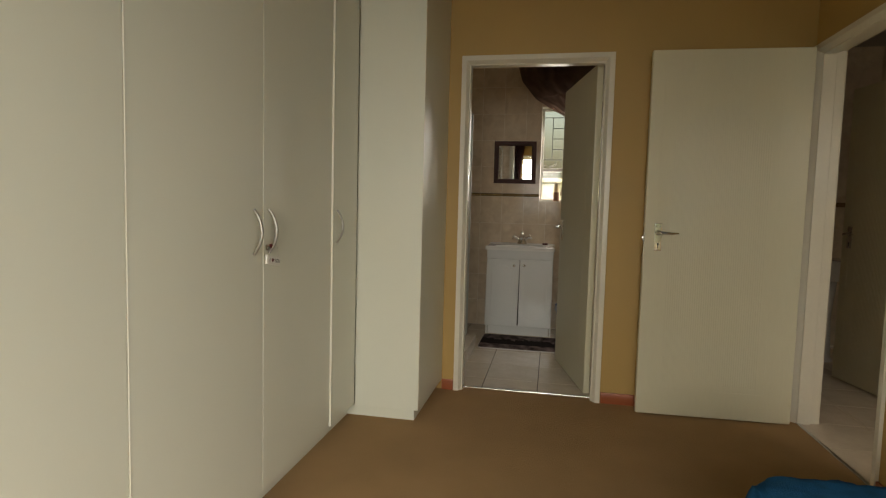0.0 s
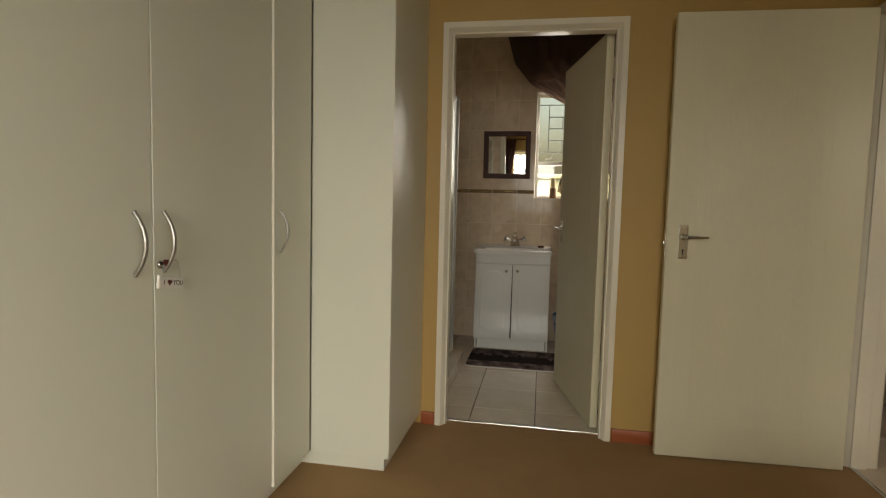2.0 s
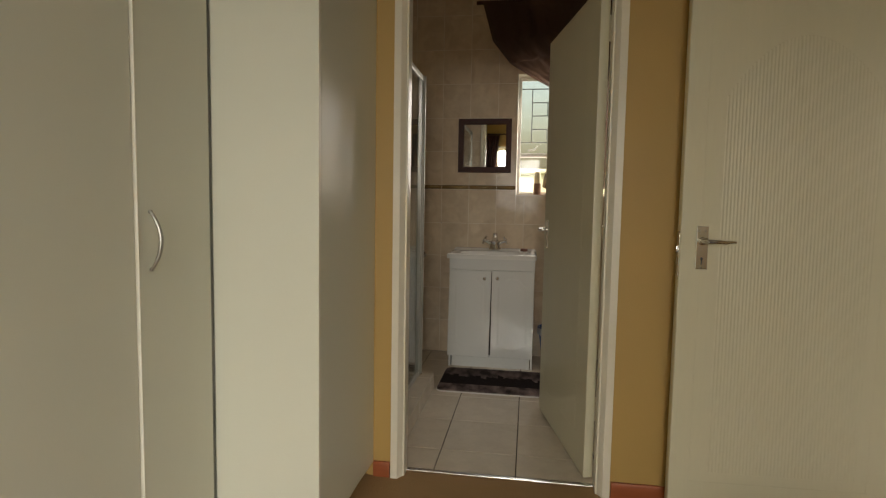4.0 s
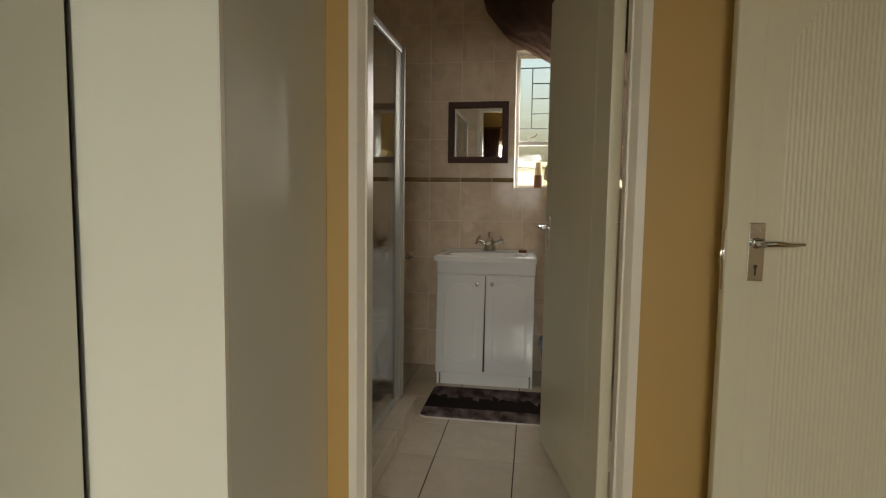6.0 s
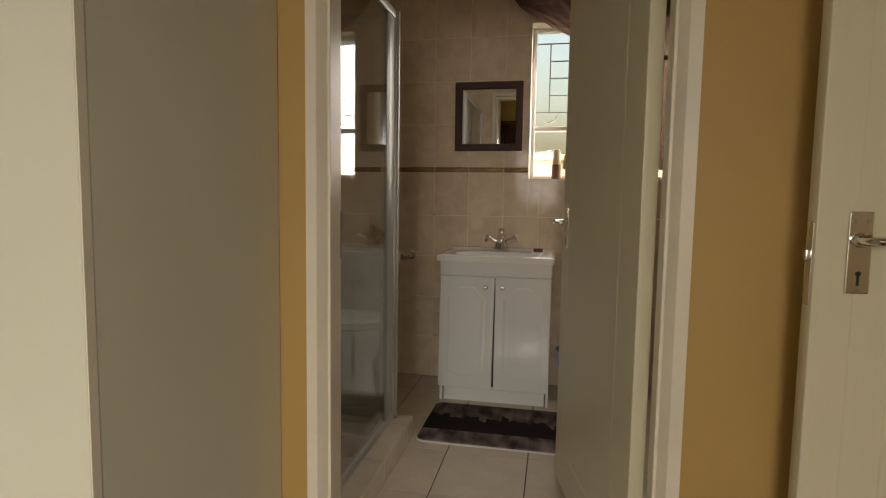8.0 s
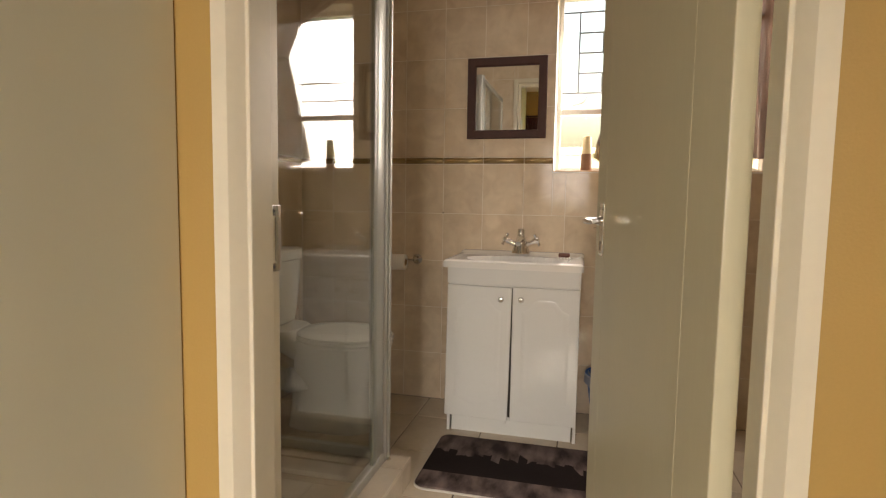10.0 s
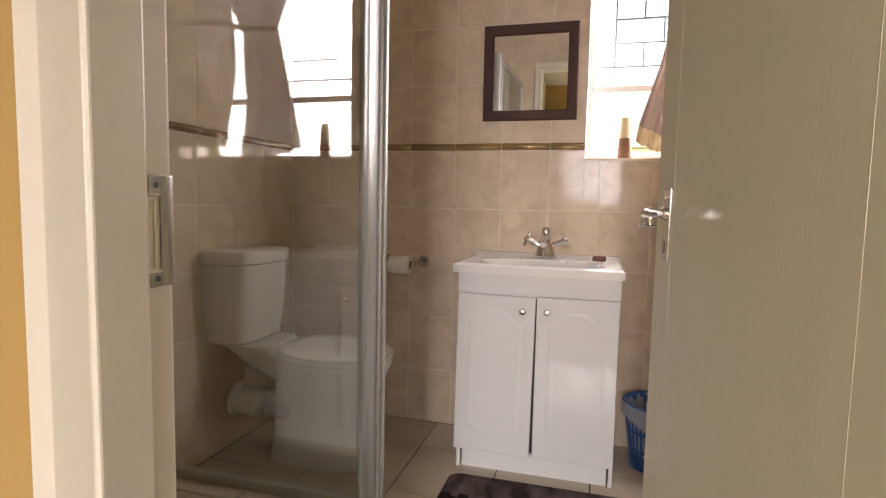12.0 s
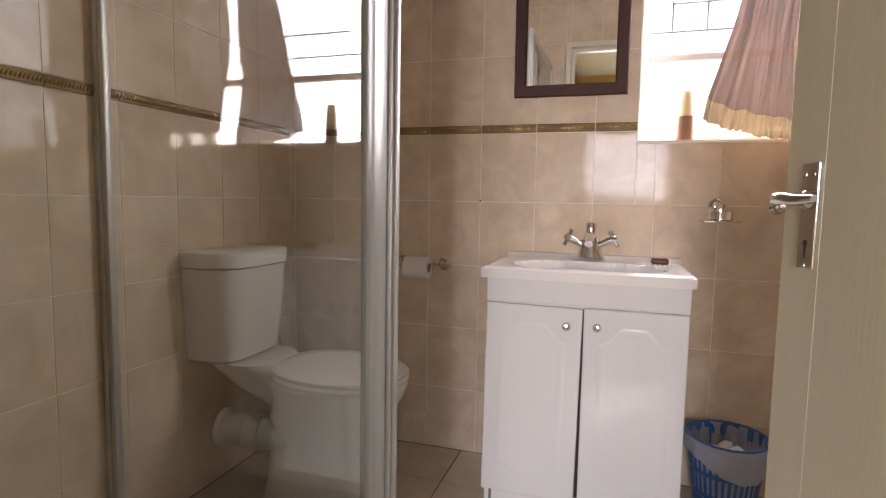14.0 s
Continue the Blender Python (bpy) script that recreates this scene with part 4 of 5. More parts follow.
tap = thing("basin_mixer", Matrix.Translation((0.299, 5.765, 0.822)) @ Matrix.Scale(1.28, 4), "chrome basin mixer with two cross-head handles", "tap")
bm = B()
lathe(bm, [(0.036, 0), (0.035, 0.006), (0.030, 0.018), (0.025, 0.036), (0.021, 0.052), (0.015, 0.066), (0.012, 0.074)], 26)
tube(bm, [(0, -0.005, 0.045), (0, -0.025, 0.058), (0, -0.050, 0.060), (0, -0.080, 0.054), (0, -0.100, 0.042)], [0.012, 0.0125, 0.0115, 0.011, 0.0105], 16)
part("mixer_body", bm, CHROME, tap)
bm = B()
lathe(bm, [(0.011, 0), (0.0135, 0.003), (0.0135, 0.020), (0.011, 0.024)], 18, (0, 0.0, 0.070))
part("diverter_cap", bm, CHROME, tap, "round chrome cap")
for s in (-1, 1):
    bm = B()
    tube(bm, [(s * 0.012, -0.002, 0.030), (s * 0.035, -0.004, 0.041), (s * 0.056, -0.006, 0.050)], [0.011, 0.009, 0.0105], 14)
    c = Vector((s * 0.062, -0.007, 0.053))
    ax = Vector((s * 0.9, -0.1, 0.42)).normalized()
    u = ax.cross(Vector((0, 1, 0))).normalized()
    w = ax.cross(u).normalized()
    for q in range(4):
        d = u * math.cos(q * math.pi / 2 + 0.25) + w * math.sin(q * math.pi / 2 + 0.25)
        tube(bm, [c, c + d * 0.014, c + d * 0.024], [0.005, 0.0042, 0.0062], 10)
    lathe(bm, [(0.009, -0.004), (0.010, 0.003), (0.006, 0.009)], 16, c, ax.to_track_quat("Z", "Y").to_matrix().to_4x4())
    part("cross_handle", bm, CHROME, tap, "chrome cross-head handle")

dish = thing("soap_dish", (0.518, 5.58, 0.814), "small clear soap saver holding a worn bar of brown soap", "soap dish")
bm = B()
for k in range(5):
    for q in range(3):
        tube(bm, [(-0.028 + 0.014 * k, -0.016 + 0.016 * q, 0), (-0.028 + 0.014 * k, -0.016 + 0.016 * q, 0.012)], 0.0022, 6)
box(bm, (-0.034, -0.022, 0.005), (0.034, 0.022, 0.008), 0.002)
part("soap_rack", bm, SEATM, dish, "pale pronged soap saver")
bm = B()
box(bm, (-0.026, -0.016, 0.012), (0.026, 0.016, 0.032), 0.008, 3)
part("soap_bar", bm, SOAPM, dish, "dark brown soap bar")

# ---------- on the far wall ----------
mir = thing("wall_mirror", pose(0.201, FAR_Y - 0.001, 1.397, 0.7, 0, 0), "square mirror in a flat mahogany frame above the basin", "mirror")
MW, MF = 0.401, 0.043
bm = B()
prof = [(0, 0), (0, -0.018), (0.003, -0.021), (MF - 0.006, -0.019), (MF, -0.010), (MF, -0.004)]
cols = []
for o, y in prof:
    cols.append([bm.verts.new(p) for p in ((-MW / 2 + o, y, o), (MW / 2 - o, y, o), (MW / 2 - o, y, MW - o), (-MW / 2 + o, y, MW - o))])
for a, b in zip(cols, cols[1:]):
    for k in range(4):
        bm.faces.new((a[k], a[(k + 1) % 4], b[(k + 1) % 4], b[k]))
part("mirror_frame", bm, MAHOG, mir, "dark red-brown timber frame")
bm = B()
box(bm, (-MW / 2 + MF - 0.004, -0.0062, MF - 0.004), (MW / 2 - MF + 0.004, -0.003, MW - MF + 0.004))
part("mirror_glass", bm, MIRROR, mir, "plain silvered glass")


def rosette(bm, x, z, y=-0.0):
    lathe(bm, [(0.026, 0), (0.027, 0.004), (0.020, 0.009), (0.016, 0.014), (0.018, 0.020), (0.012, 0.028)], 22, (x, y, z), Matrix.Rotation(radians(90), 4, "X"))


ph = thing("toilet_roll_holder", (-0.352, FAR_Y, 0.762), "chrome wall holder with a half-used roll of white paper", "toilet roll holder")
bm = B()
rosette(bm, -0.090, 0), rosette(bm, 0.090, 0)
for s in (-1, 1):
    tube(bm, [(s * 0.090, -0.02, 0), (s * 0.090, -0.045, 0), (s * 0.082, -0.055, 0)], [0.008, 0.007, 0.006], 12)
tube(bm, [(-0.084, -0.055, 0), (0.084, -0.055, 0)], 0.005, 12)
part("roll_bracket", bm, CHROME, ph)
bm = B()
RX = Matrix.Rotation(radians(90), 4, "Y")
lathe(bm, [(0.019, 0.0), (0.040, 0.0), (0.0425, 0.003), (0.0425, 0.095), (0.040, 0.098), (0.019, 0.098), (0.019, 0.0)], 32, (-0.056, -0.060, -0.014), RX)
part("paper_roll", bm, PAPERM, ph, "roll of white tissue paper")
bm = B()
lathe(bm, [(0.0185, -0.001), (0.0185, 0.099)], 24, (-0.056, -0.060, -0.014), RX)
part("roll_core", bm, CARD, ph, "grey-brown card core")

sh = thing("soap_holder", (0.709, FAR_Y, 0.988), "chrome wall bracket with a round chrome soap dish", "soap holder")
bm = B()
rosette(bm, 0, 0.02)
tube(bm, [(0, -0.02, 0.02), (0, -0.05, 0.018), (0, -0.075, 0.006), (0, -0.085, -0.008)], [0.010, 0.009, 0.008, 0.012], 12)
part("bracket", bm, CHROME, sh)
bm = B()
lathe(bm, [(0.034, 0), (0.038, 0.004), (0.040, 0.030), (0.036, 0.030), (0.030, 0.006), (0.0, 0.004)], 26, (0, -0.085, -0.026))
part("cup", bm, CHROME, sh, "small chrome cup")
bm = B()
lathe(bm, [(0.022, 0), (0.062, 0.003), (0.064, 0.008), (0.022, 0.011)], 30, (0, -0.085, -0.034))
part("saucer", bm, CHROME, sh, "flat chrome saucer")
hk = thing("towel_hook", (0.893, FAR_Y, 1.010), "chrome wall fitting beside the basin", "towel rail")
bm = B()
rosette(bm, 0, 0)
tube(bm, [(0, -0.02, 0), (0, -0.055, 0), (0.03, -0.065, 0), (0.30, -0.065, 0)], 0.008, 12)
part("rail", bm, CHROME, hk)
# Solid disc whose black colour paints the inside of a small hole.
sc = thing("wall_plug", (-0.123, FAR_Y - 0.0025, 1.013), "tiny screw hole on a tile joint, its shade painted as a black disc", "wall plug")
bm = B()
lathe(bm, [(0.0035, 0), (0.0035, 0.002)], 10, (0, 0, 0), Matrix.Rotation(radians(90), 4, "X"))
part("plug", bm, GAPSHADE, sc)

# ---------- bin ----------
bn = thing("waste_bin", (0.760, 5.695, 0), "blue slotted plastic waste basket with a pale liner", "waste bin")
bm = B()
SEG, ROWS = 36, 4
zs = [0.0, 0.018, 0.075, 0.088, 0.150, 0.163, 0.222, 0.238, 0.262]
rad = lambda z: 0.088 + 0.034 * z / 0.262
ring = [[bm.verts.new((rad(z) * math.cos(2 * math.pi * k / (2 * SEG)), rad(z) * math.sin(2 * math.pi * k / (2 * SEG)), z)) for k in range(2 * SEG)] for z in zs]
for j in range(len(zs) - 1):
    for k in range(2 * SEG):
        if j in (1, 3, 5) and k % 2 == 0:
            continue
        bm.faces.new((ring[j][k], ring[j][(k + 1) % (2 * SEG)], ring[j + 1][(k + 1) % (2 * SEG)], ring[j + 1][k]))
bm.faces.new(ring[0])
bmesh.ops.recalc_face_normals(bm, faces=bm.faces)
bmesh.ops.solidify(bm, geom=list(bm.faces), thickness=0.0025)
part("basket", bm, BLUEP, bn, angle=50)
bm = B()
tube(bm, [(0.1235 * math.cos(a), 0.1235 * math.sin(a), 0.263) for a in [2 * math.pi * k / 40 for k in range(41)]], 0.004, 8)
part("rim", bm, BLUEP, bn)
bm = B()


def liner(u, v):
    a = 2 * math.pi * u
    w = 0.006 * noise.noise((math.cos(a) * 5, math.sin(a) * 5, v * 6)) + 0.003 * math.sin(a * 17 + 4 * v)
    if v < 0.25:
        q = v / 0.25
        return ((0.129 + w) * math.cos(a), (0.129 + w) * math.sin(a), 0.188 + 0.030 * math.sin(a * 2 + 1) * (1 - q) + 0.082 * q)
    q = (v - 0.25) / 0.75
    r = 0.122 - 0.042 * q
    return ((r + w * 0.6) * math.cos(a), (r + w * 1.5) * math.sin(a), 0.270 - 0.215 * q)


sheet(bm, liner, 90, 18)
part("liner", bm, BAG, bn, "thin pale plastic liner folded over the rim", angle=180)
bm = B()
for cx, cy, s in ((0.03, -0.02, 0.030), (0.0, 0.03, 0.026), (-0.035, -0.01, 0.024)):
    start = len(bm.verts)
    bmesh.ops.create_icosphere(bm, subdivisions=2, radius=s, matrix=Matrix.Translation((cx, cy, 0.205)))
    bm.verts.ensure_lookup_table()
    for v in bm.verts[start:]:
        v.co += Vector(noise.noise_vector(v.co * 45)) * 0.012
part("crumpled_tissue", bm, PAPERM, bn, "crumpled white tissue", angle=180)

# ---------- bath mat ----------
mt = thing("bath_mat", (0.003, 4.893, 0.0), "dark grey bath mat printed with a city skyline, pale bound edge", "bath mat")


def rounded(w, l, r, z, inset=0.0):
    pts = []
    for cx, cy, a0 in ((w - r, l - r, 0), (r, l - r, 90), (r, r, 180), (w - r, r, 270)):
        for k in range(7):
            a = radians(a0 + 15 * k)
            pts.append((cx + (r - inset) * math.cos(a), cy + (r - inset) * math.sin(a), z))
    return pts


MWD, MLD = 0.80, 0.488


def pad(bm, lev):
    rings = [[bm.verts.new(p) for p in rounded(MWD, MLD, 0.05, z, ins)] for z, ins in lev]
    n = len(rings[0])
    for a, b in zip(rings, rings[1:]):
        for k in range(n):
            bm.faces.new((a[k], a[(k + 1) % n], b[(k + 1) % n], b[k]))
    bm.faces.new(rings[-1]), bm.faces.new(list(reversed(rings[0])))


bm = B()
pad(bm, ((0.001, 0.002), (0.001, 0.0), (0.006, 0.0), (0.008, 0.003)))
part("binding", bm, MATW, mt, "pale stitched edge")
bm = B()
pad(bm, ((0.0085, 0.004), (0.0125, 0.006), (0.015, 0.012)))
part("printed_top", bm, MATP, mt, "short printed pile")


# ---------- windows ----------
def steel_window(name, x0, x1, z0, z1, y, transom, mullion, label, lead):
    ob = thing(name, (x0, y, z0), label, "window", kind="structure")
    w, hh = x1 - x0, z1 - z0
    f = 0.022

    def bar(nm, a, b, m=STEELW, bev=0.003):
        bm = B()
        box(bm, a, b, bev)
        return part(nm, bm, m, ob)
    bar("window_frame", (0, -0.014, 0), (f, 0.014, hh)), bar("window_frame", (w - f, -0.014, 0), (w, 0.014, hh))
    bar("window_frame", (f, -0.014, 0), (w - f, 0.014, f)), bar("window_frame", (f, -0.014, hh - f), (w - f, 0.014, hh))
    tz = transom - z0
    bar("transom", (f + 0.001, -0.016, tz - 0.014), (w - f - 0.001, 0.016, tz + 0.014))
    for mx in mullion:
        bar("mullion", (mx - x0 - 0.010, -0.0135, tz + 0.015), (mx - x0 + 0.010, 0.0135, hh - f - 0.001))
    for a, b in ((f, tz - 0.014), (tz + 0.014, hh - f)):
        bm = B()
        box(bm, (f - 0.004, 0.002, a - 0.004), (w - f + 0.004, 0.005, b + 0.004))
        p = part("window_pane", bm, CLEAR, ob, "clear glass pane")
        p.visible_shadow = False
    for (xa, za, xb, zb) in lead:
        bm = B()
        box(bm, (min(xa, xb) - x0 - 0.0035, 0.030, min(za, zb) - z0 - 0.0035), (max(xa, xb) - x0 + 0.0035, 0.037, max(za, zb) - z0 + 0.0035), 0.001)
        part("burglar_bar", bm, BARM, ob, "thin dark burglar bar")
    return ob


WY = FAR_Y + 0.115
lead = [(0.46, 1.640, 1.40, 1.640), (0.46, 2.045, 1.40, 2.045)]
for bx in (0.548, 0.93, 1.30):
    lead.append((bx, 1.640, bx, 2.045))
zz = [1.640, 1.740, 1.842, 1.942, 2.045]
for z in zz[1:-1]:
    lead.append((0.548, z, 1.30, z))
for k, (za, zb) in enumerate(zip(zz, zz[1:])):
    for bx in ((0.665, 0.82) if k % 2 == 0 else (0.745,)):
        lead.append((bx, za, bx, zb)), lead.append((bx + 0.375, za, bx + 0.375, zb))
win = steel_window("window_bathroom", WX0 + 0.003, WX1 - 0.003, WZ0 + 0.006, WZ1 - 0.003, WY, 1.537, (), "white steel bathroom window with a pattern of thin burglar bars", lead)
bm = B()
tube(bm, [(0.08, -0.016, 1.565 - WZ0), (0.13, -0.026, 1.575 - WZ0), (0.15, -0.024, 1.605 - WZ0)], 0.005, 8)
part("window_stay", bm, STEELW, win, "small window stay")
bm = B()
box(bm, (WX0, FAR_Y, WZ0), (WX1, WY - 0.016, WZ0 + 0.006), 0.002)
structure("window_sill", bm, TILE, "tiled window sill", "window sill")
bm = B()
box(bm, (WX0 - 0.004, FAR_Y - 0.003, WZ0 - 0.006), (WX0 + 0.001, FAR_Y + 0.006, WZ1 + 0.006), 0.001)
box(bm, (WX0 + 0.001, FAR_Y - 0.003, WZ0 - 0.006), (WX1, FAR_Y + 0.006, WZ0 - 0.001), 0.001)
structure("trim_window", bm, STEELW, "white tile edge trim round the window opening", "trim")

lead = []
for k in range(1, 7):
    z = BZ0 + (BZ1 - BZ0) * k / 7
    lead.append((BX0, z, BX1, z))
for k in range(1, 6):
    lead.append((BX0 + (BX1 - BX0) * k / 6, BZ0, BX0 + (BX1 - BX0) * k / 6, BZ1))
steel_window("window_bedroom", BX0 + 0.003, BX1 - 0.003, BZ0 + 0.003, BZ1 - 0.003, BED_B - 0.12, 1.80, (0.39, 0.93), "white steel bedroom window with burglar bars", lead)

# candle on the sill
cd = thing("candle", (0.602, FAR_Y + 0.050, WZ0 + 0.006), "tapered candle, brown below and cream above, on the window sill", "candle")
bm = B()
lathe(bm, [(0.029, 0), (0.029, 0.004), (0.026, 0.085)], 24)
part("candle_base", bm, WAXB, cd, "brown lower half")
bm = B()
lathe(bm, [(0.0258, 0.0855), (0.021, 0.165), (0.017, 0.172), (0.012, 0.173)], 24)
part("candle_top", bm, WAX, cd, "cream upper half")

# ---------- curtains ----------
def lerp_path(pts, t):
    for (a, b) in zip(pts, pts[1:]):
        if t <= b[0]:
            q = (t - a[0]) / (b[0] - a[0] + 1e-9)
            q = q * q * (3 - 2 * q)
            return [p + (r - p) * q for p, r in zip(a[1:], b[1:])]
    return list(pts[-1][1:])


crt = thing("bathroom_curtain", (0.80, FAR_Y - 0.04, 1.3), "brown sheer curtain swagged aside at the bathroom window, frilled tan hem", "curtain")
LEFT_EDGE = [(0.0, 0.17, 2.62), (0.18, 0.25, 2.34), (0.34, 0.38, 2.18), (0.50, 0.55, 2.07), (0.62, 0.70, 1.985), (0.74, 0.765, 1.83), (0.87, 0.715, 1.59), (1.0, 0.636, 1.325)]
RIGHT_EDGE = [(0.0, 1.50, 2.62), (0.3, 1.46, 2.28), (0.50, 1.20, 2.12), (0.62, 1.02, 2.00), (0.74, 0.935, 1.80), (0.87, 0.935, 1.52), (1.0, 0.975, 1.26)]


def drape(u, v):
    a, b = lerp_path(LEFT_EDGE, v), lerp_path(RIGHT_EDGE, v)
    x, z = a[0] + (b[0] - a[0]) * u, a[1] + (b[1] - a[1]) * u
    tight = max(0.0, 1 - abs(v - 0.74) / 0.3)
    z += 0.03 * math.sin(math.pi * u) * math.sin(math.pi * min(1, v / 0.8)) * (v < 0.8) - 0.03 * math.sin(math.pi * u) * max(0, v - 0.8) * 5
    fold = math.sin(u * 21 + 3 * math.sin(v * 4) + 6 * noise.noise((u * 4, v * 2, 9))) * 0.013 + 0.034 * noise.noise((u * 9, v * 4, 5)) + 0.012 * noise.noise((u * 26, v * 13, 2)) + 0.004 * noise.noise((u * 70, v * 40, 7))
    z += 0.014 * noise.noise((u * 7, v * 2, 31)) * v
    return (x - 0.80, -0.062 + fold - 0.02 * tight, z - 1.3)


bm = B()
sheet(bm, lambda u, v: drape(u, v * 0.974), 120, 90)
part("drape", bm, DRAPE, crt, "brown sheer cloth gathered in folds", angle=180)
bm = B()


def hem(u, v):
    x, y, z = drape(u, 0.974)
    return (x + 0.004 * math.sin(u * 63) * v - 0.01 * v * (1 - u), y + (0.009 * math.sin(u * 41) + 0.008 * noise.noise((u * 30, v, 4))) * v - 0.0015, z + 0.001 - 0.066 * v + 0.006 * noise.noise((u * 45, 0, 8)) * v)


sheet(bm, hem, 320, 6)
part("frilled_hem", bm, FRINGE, crt, "gathered tan hem", angle=180)
bm = B()


def side_drape(u, v):
    x = 0.90 + 0.60 * u + (0.15 + 0.03 * math.sin(v * 7)) * min(1.0, v * 2.2) * (1 - u)
    y = -0.045 + 0.018 * math.sin(u * 40 + 2 * math.sin(v * 3)) + 0.014 * noise.noise((u * 9, v * 5, 21))
    return (x - 0.80, y, 2.62 - 1.335 * v - 1.3)


sheet(bm, side_drape, 80, 60)
part("side_drape", bm, DRAPE, crt, "second narrow length of the sheer cloth", angle=180)
bm = B()
tube(bm, [(-0.68, 0.0, 1.335), (0.78, 0.0, 1.335)], 0.014, 12)
part("curtain_rod", bm, MAHOG, crt, "dark curtain rod")
for k in range(9):
    bm = B()
    x = -0.58 + 0.16 * k
    tube(bm, [(x + 0.0, 0.019 * math.cos(a), 1.335 - 0.004 + 0.019 * math.sin(a)) for a in [2 * math.pi * q / 16 for q in range(17)]], 0.003, 6)
    part("curtain_ring", bm, MAHOG, crt)
bm = B()
tube(bm, [(-0.045, -0.090, 0.52), (0.05, -0.125, 0.505), (0.15, -0.10, 0.53), (0.26, -0.035, 0.58), (0.68, -0.02, 0.62)], 0.012, 10)
part("tie_back", bm, FRINGE, crt, "tan cord tie-back")

bcr = thing("bedroom_curtain", (-0.32, BED_B + 0.10, 0.05), "dark red-brown curtain drawn to the side of the bedroom window", "curtain")
bm = B()


def bdrape(u, v):
    g = 0.5 + 0.5 * abs(v - 0.55) * 1.6
    x = -0.16 + 0.42 * u * g
    return (x, 0.022 * math.sin(u * 46) + 0.004 * noise.noise((u * 8, v * 9, 1)), 2.38 - 2.425 * v)


sheet(bm, bdrape, 110, 40)
part("drape", bm, DARKDRAPE, bcr, angle=180)
bcr2 = thing("bedroom_curtain", (1.60, BED_B + 0.10, 0.05), "dark red-brown curtain drawn to the side of the bedroom window", "curtain")
bm = B()
sheet(bm, lambda u, v: (-bdrape(u, v)[0], bdrape(u, v)[1], bdrape(u, v)[2]), 110, 40)
part("drape", bm, DARKDRAPE, bcr2, angle=180)
rod = thing("curtain_pole", (0.65, BED_B + 0.10, 2.45), "dark timber curtain pole above the bedroom window", "curtain pole")
bm = B()
tube(bm, [(-1.2, 0, 0), (1.2, 0, 0)], 0.014, 12)
part("pole", bm, MAHOG, rod)

# hall toilet, dim
hwc = thing("hall_basin", (2.72, 5.35, 0), "white pedestal basin in the dim room beyond the hall", "basin")
bm = B()
lathe(bm, [(0.11, 0), (0.09, 0.04), (0.075, 0.35), (0.10, 0.64)], 24)
part("pedestal", bm, CERAMIC, hwc)
bm = B()
loft(bm, [(0, 0, 0.645, 0.13, 0.11, 2.4), (0, 0, 0.72, 0.24, 0.19, 2.6), (0, 0, 0.80, 0.27, 0.22, 3), (0, 0, 0.812, 0.26, 0.21, 3)])
part("bowl", bm, CERAMIC, hwc)

# ---------- tiles ----------
CACHE = {}


def tile_mesh(w, h, t, material, ch=0.0016, key=""):
    """A tile in the xz plane, back at y = 0, face at y = -t, corner at the origin, arrised edges."""
    k = (round(w, 4), round(h, 4), round(t, 4), material.name)
    if k not in CACHE:
        bm = B()
        v = [[bm.verts.new((x, y, z)) for x, z in ((o, o), (w - o, o), (w - o, h - o), (o, h - o))] for o, y in ((0, 0), (0, -t + ch), (ch, -t))]
        for a, b in zip(v, v[1:]):
            for q in range(4):
                bm.faces.new((a[q], a[(q + 1) % 4], b[(q + 1) % 4], b[q]))
        bm.faces.new(v[-1])
        bmesh.ops.recalc_face_normals(bm, faces=bm.faces)
        me = bpy.data.meshes.new("tile")
        bm.to_mesh(me)
        bm.free()
        me.materials.append(material)
        CACHE[k] = me
    return CACHE[k]


def cut(rect, hole):
    """What is left of a rectangle (x0, z0, x1, z1) beside a hole."""
    x0, z0, x1, z1 = rect
    a0, c0, a1, c1 = hole
    if a0 >= x1 or a1 <= x0 or c0 >= z1 or c1 <= z0:
        return [rect]
    out = []
    if x0 < a0:
        out.append((x0, z0, a0, z1))
    if x1 > a1:
        out.append((a1, z0, x1, z1))
    m0, m1 = max(x0, a0), min(x1, a1)
    if z0 < c0:
        out.append((m0, z0, m1, c0))
    if z1 > c1:
        out.append((m0, c1, m1, z1))
    return out


def rope_mesh(w, h=0.030):
    k = ("rope", round(w, 4))
    if k not in CACHE:
        bm = B()
        box(bm, (0, -0.009, 0), (w, 0, h), 0.0015, 1)
        bmesh.ops.recalc_face_normals(bm, faces=bm.faces)
        me = bpy.data.meshes.new("border_tile")
        nb = len(bm.faces)
        n = max(1, int(w / 0.0095))
        for q in range(n):
            x = w * (q + 0.5) / n
            tube(bm, [(x - 0.0035, -0.009, h * 0.24), (x, -0.0125, h * 0.5), (x + 0.0035, -0.009, h * 0.76)], [0.0022, 0.0040, 0.0022], 6)
        bm.faces.ensure_lookup_table()
        for f in bm.faces[nb:]:
            f.material_index = 1
            f.smooth = True
        bm.to_mesh(me)
        bm.free()
        me.materials.append(BORDER)
        me.materials.append(GOLD)
        CACHE[k] = me
    return CACHE[k]


def rows_up(top):
    z, out = 0.002, []
    for k in range(4):
        out.append((k * ROW, (k + 1) * ROW, 0))
    out.append((1.010, 1.268, 0))
    out.append((1.269, 1.301, 1))
    z = 1.302
    while z < top - 0.01:
        out.append((z, min(z + ROW, top), 0))
        z += ROW
    return out


rng = random.Random(11)


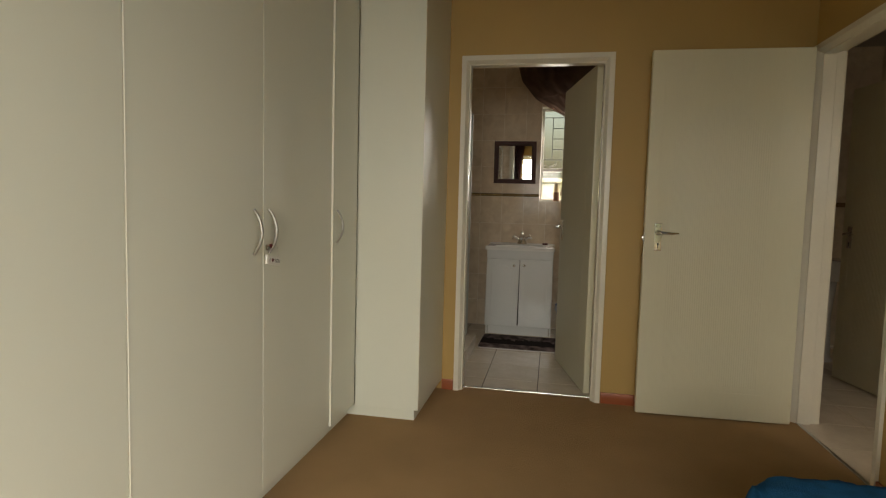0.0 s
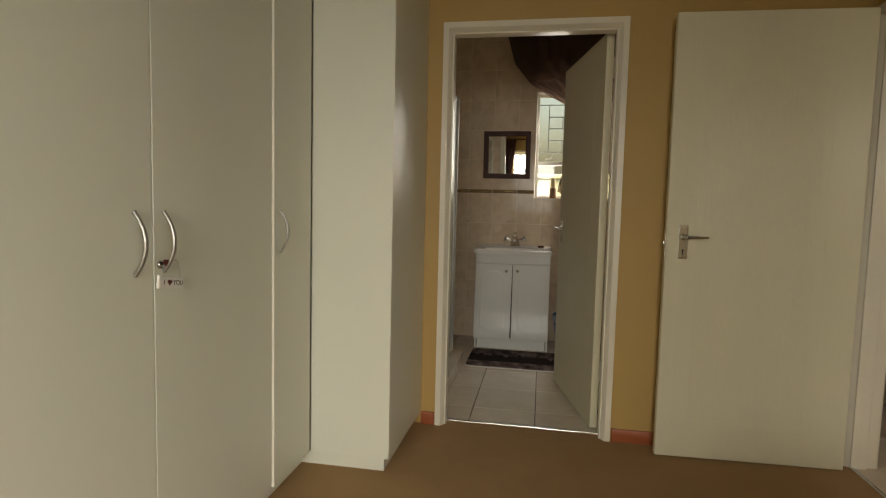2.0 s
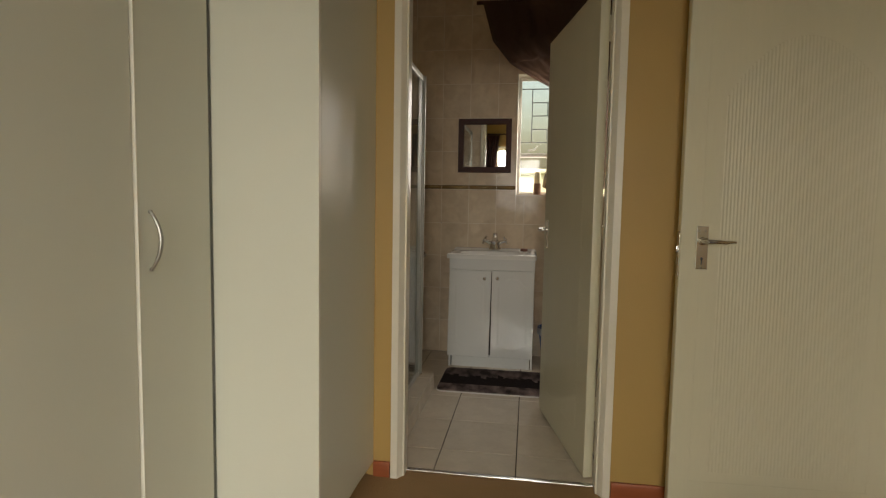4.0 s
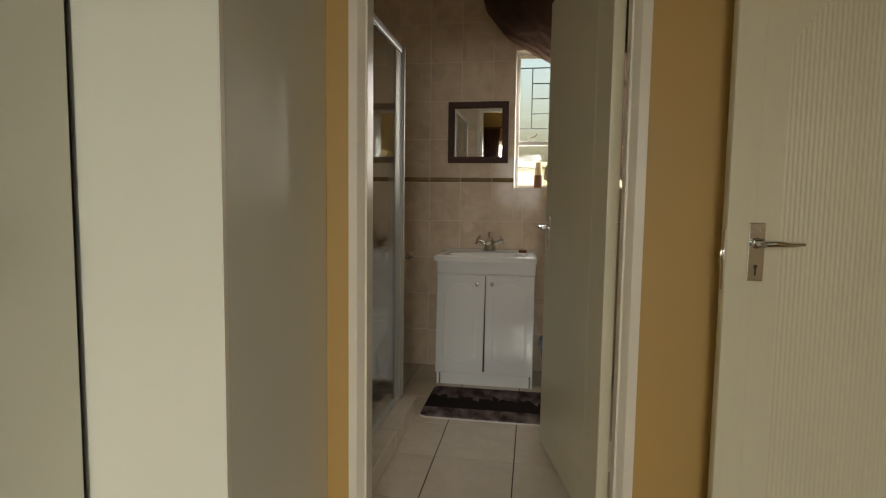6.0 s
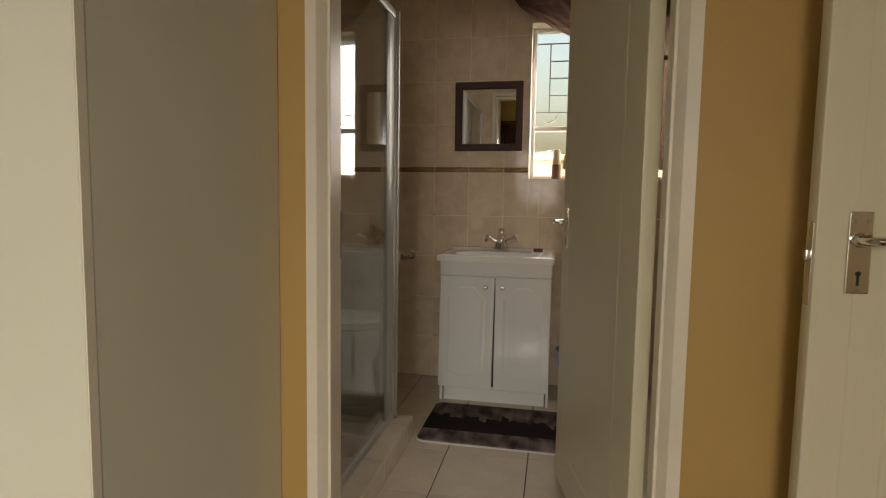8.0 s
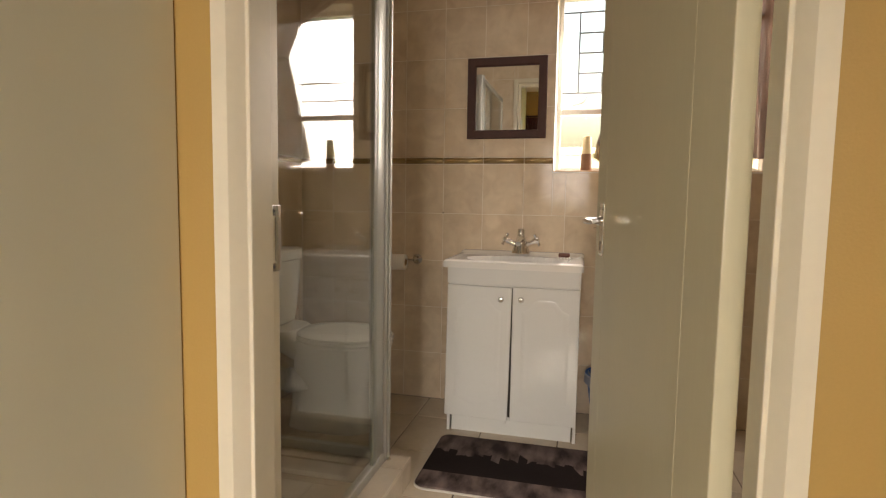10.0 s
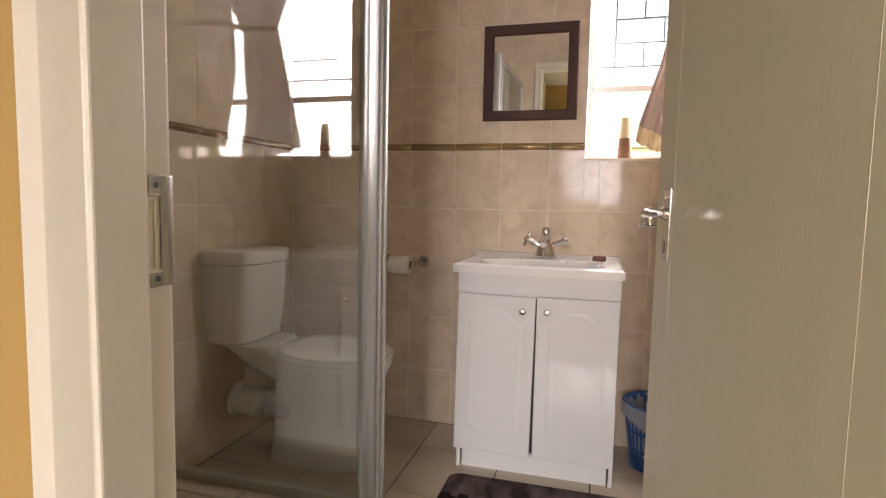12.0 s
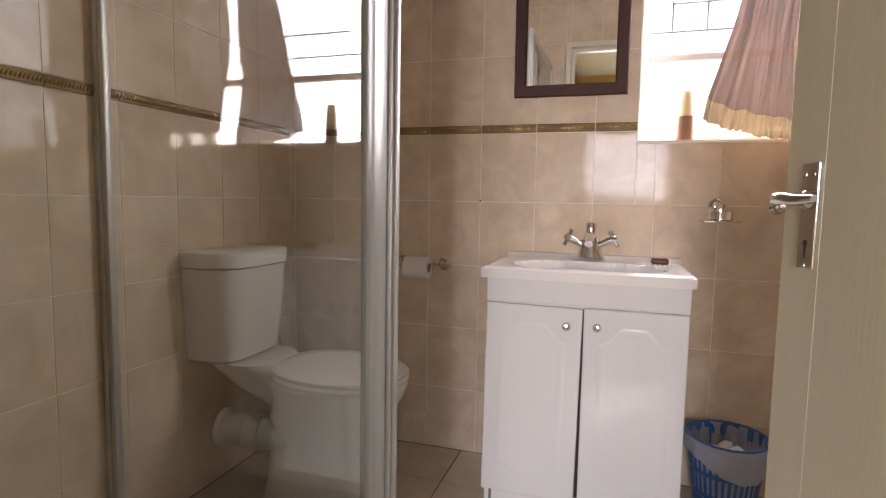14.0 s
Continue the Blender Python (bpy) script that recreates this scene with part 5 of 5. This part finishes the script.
def tile_wall(parent, m, length, start, top, hole=None, joined=False):
    """Tiles over a wall: local x runs along the wall, local y into it. start: the first joint."""
    g = 0.0014
    xs = [0.0] + [start + k * PITCH for k in range(60) if 0.01 < start + k * PITCH < length - 0.01] + [length]
    jb = B() if joined else None
    for z0, z1, kind in rows_up(top):
        for a, b in zip(xs, xs[1:]):
            for r in (cut((a, z0, b, z1), hole) if hole else [(a, z0, b, z1)]):
                w, hh = r[2] - r[0] - 2 * g, r[3] - r[1] - 2 * g
                if w < 0.004 or hh < 0.004:
                    continue
                me = rope_mesh(w) if kind else tile_mesh(w, hh, 0.0016, TILE, 0.0007)
                at = m @ Matrix.Translation((r[0] + g, 0, r[1] + g)) @ Matrix.Rotation(radians(rng.uniform(-0.12, 0.12)), 4, "X") @ Matrix.Rotation(radians(rng.uniform(-0.20, 0.20)), 4, "Z")
                if joined:
                    n0 = len(jb.verts)
                    jb.from_mesh(me)
                    jb.verts.ensure_lookup_table()
                    bmesh.ops.transform(jb, matrix=at, verts=jb.verts[n0:])
                else:
                    ob = new("border_tile" if kind else "wall_tile", me)
                    ob.parent, ob.matrix_basis = parent, at
    if joined:
        me = bpy.data.meshes.new("wall_tiles")
        jb.to_mesh(me)
        jb.free()
        me.materials.append(TILE), me.materials.append(GOLD)
        ob = new("wall_tiles", me)
        ob.parent = parent
        tagged(ob, kind="stuff")


FJ = -0.124
first = FJ - PITCH * math.floor((FJ - LEFT_X) / PITCH)
tile_wall(wall_far, Matrix.Translation((LEFT_X, FAR_Y + T, 0)), RIGHT_X - LEFT_X, first - LEFT_X, BATH_H, (WX0 - LEFT_X, WZ0, WX1 - LEFT_X, WZ1))
LEN = FAR_Y - (WALL_Y + WALL_T)
lj = 5.800 - (WALL_Y + WALL_T)
lj -= PITCH * math.floor(lj / PITCH)
tile_wall(wall_left, pose(LEFT_X - T, WALL_Y + WALL_T, 0, 0, 0, 90), LEN, lj, BATH_H)
tile_wall(wall_right, pose(RIGHT_X + T, FAR_Y, 0, 0, 0, -90), LEN, 0.1, BATH_H, None, True)
tile_wall(wall_near, pose(RIGHT_X, WALL_Y + WALL_T - 0.006, 0, 0, 0, 180), RIGHT_X - LEFT_X, 0.12, BATH_H, (RIGHT_X - DX1, 0, RIGHT_X - DX0, DH + 0.002), True)

# floor tiles
floor_obj = bpy.data.objects["floor_bathroom"]
FXJ = [-0.946, -0.53, -0.182, 0.168, 0.520, 0.872, 1.224, 1.62]
FYJ = [3.888, 4.100, 4.467, 4.835, 5.203, 5.580, 5.840]


def floor_tile(parent, a, b, c, d, top=0.0):
    g = 0.0022
    me = tile_mesh(b - a - 2 * g, d - c - 2 * g, 0.008, FTILE)
    ob = new("floor_tile", me)
    ob.parent = parent
    ob.matrix_basis = Matrix.Translation((a + g, c + g, top - 0.008)) @ Matrix(((1, 0, 0, 0), (0, 0, 1, 0), (0, -1, 0, 0), (0, 0, 0, 1)))


for a, b in zip(FXJ, FXJ[1:]):
    for c, d in zip(FYJ, FYJ[1:]):
        if b <= -0.17 and d < 4.85:
            continue
        if a < 0.02 and d < 4.2 and b < -0.1:
            continue
        floor_tile(floor_obj, a, b, c, d)
fh = bpy.data.objects["floor_hall"]
for k in range(4):
    for q in range(11):
        floor_tile(fh, 1.955 + 0.356 * k, min(HX1, 2.311 + 0.356 * k), 2.005 + 0.356 * q, min(HY1, 2.361 + 0.356 * q))
# kerb tiles: tops and outer faces
ky = [3.922, 4.13, 4.487, 4.835, 4.944]
for c, d in zip(ky, ky[1:]):
    floor_tile(kerb, -0.147, -0.009, c, d, KH)
    me = tile_mesh(d - c - 0.003, KH - 0.012, 0.007, FTILE)
    ob = new("kerb_tile", me)
    ob.parent, ob.matrix_basis = kerb, pose(-0.018, c + 0.0015, 0.002, 0, 0, 90)
for a, b in ((-0.944, -0.55), (-0.55, -0.195), (-0.195, -0.148)):
    floor_tile(kerb, a, b, 4.823, 4.948, KH)
    me = tile_mesh(b - a - 0.003, KH - 0.012, 0.007, FTILE)
    ob = new("kerb_tile", me)
    ob.parent, ob.matrix_basis = kerb, pose(b - 0.0015, 4.940, 0.002, 0, 0, 180)
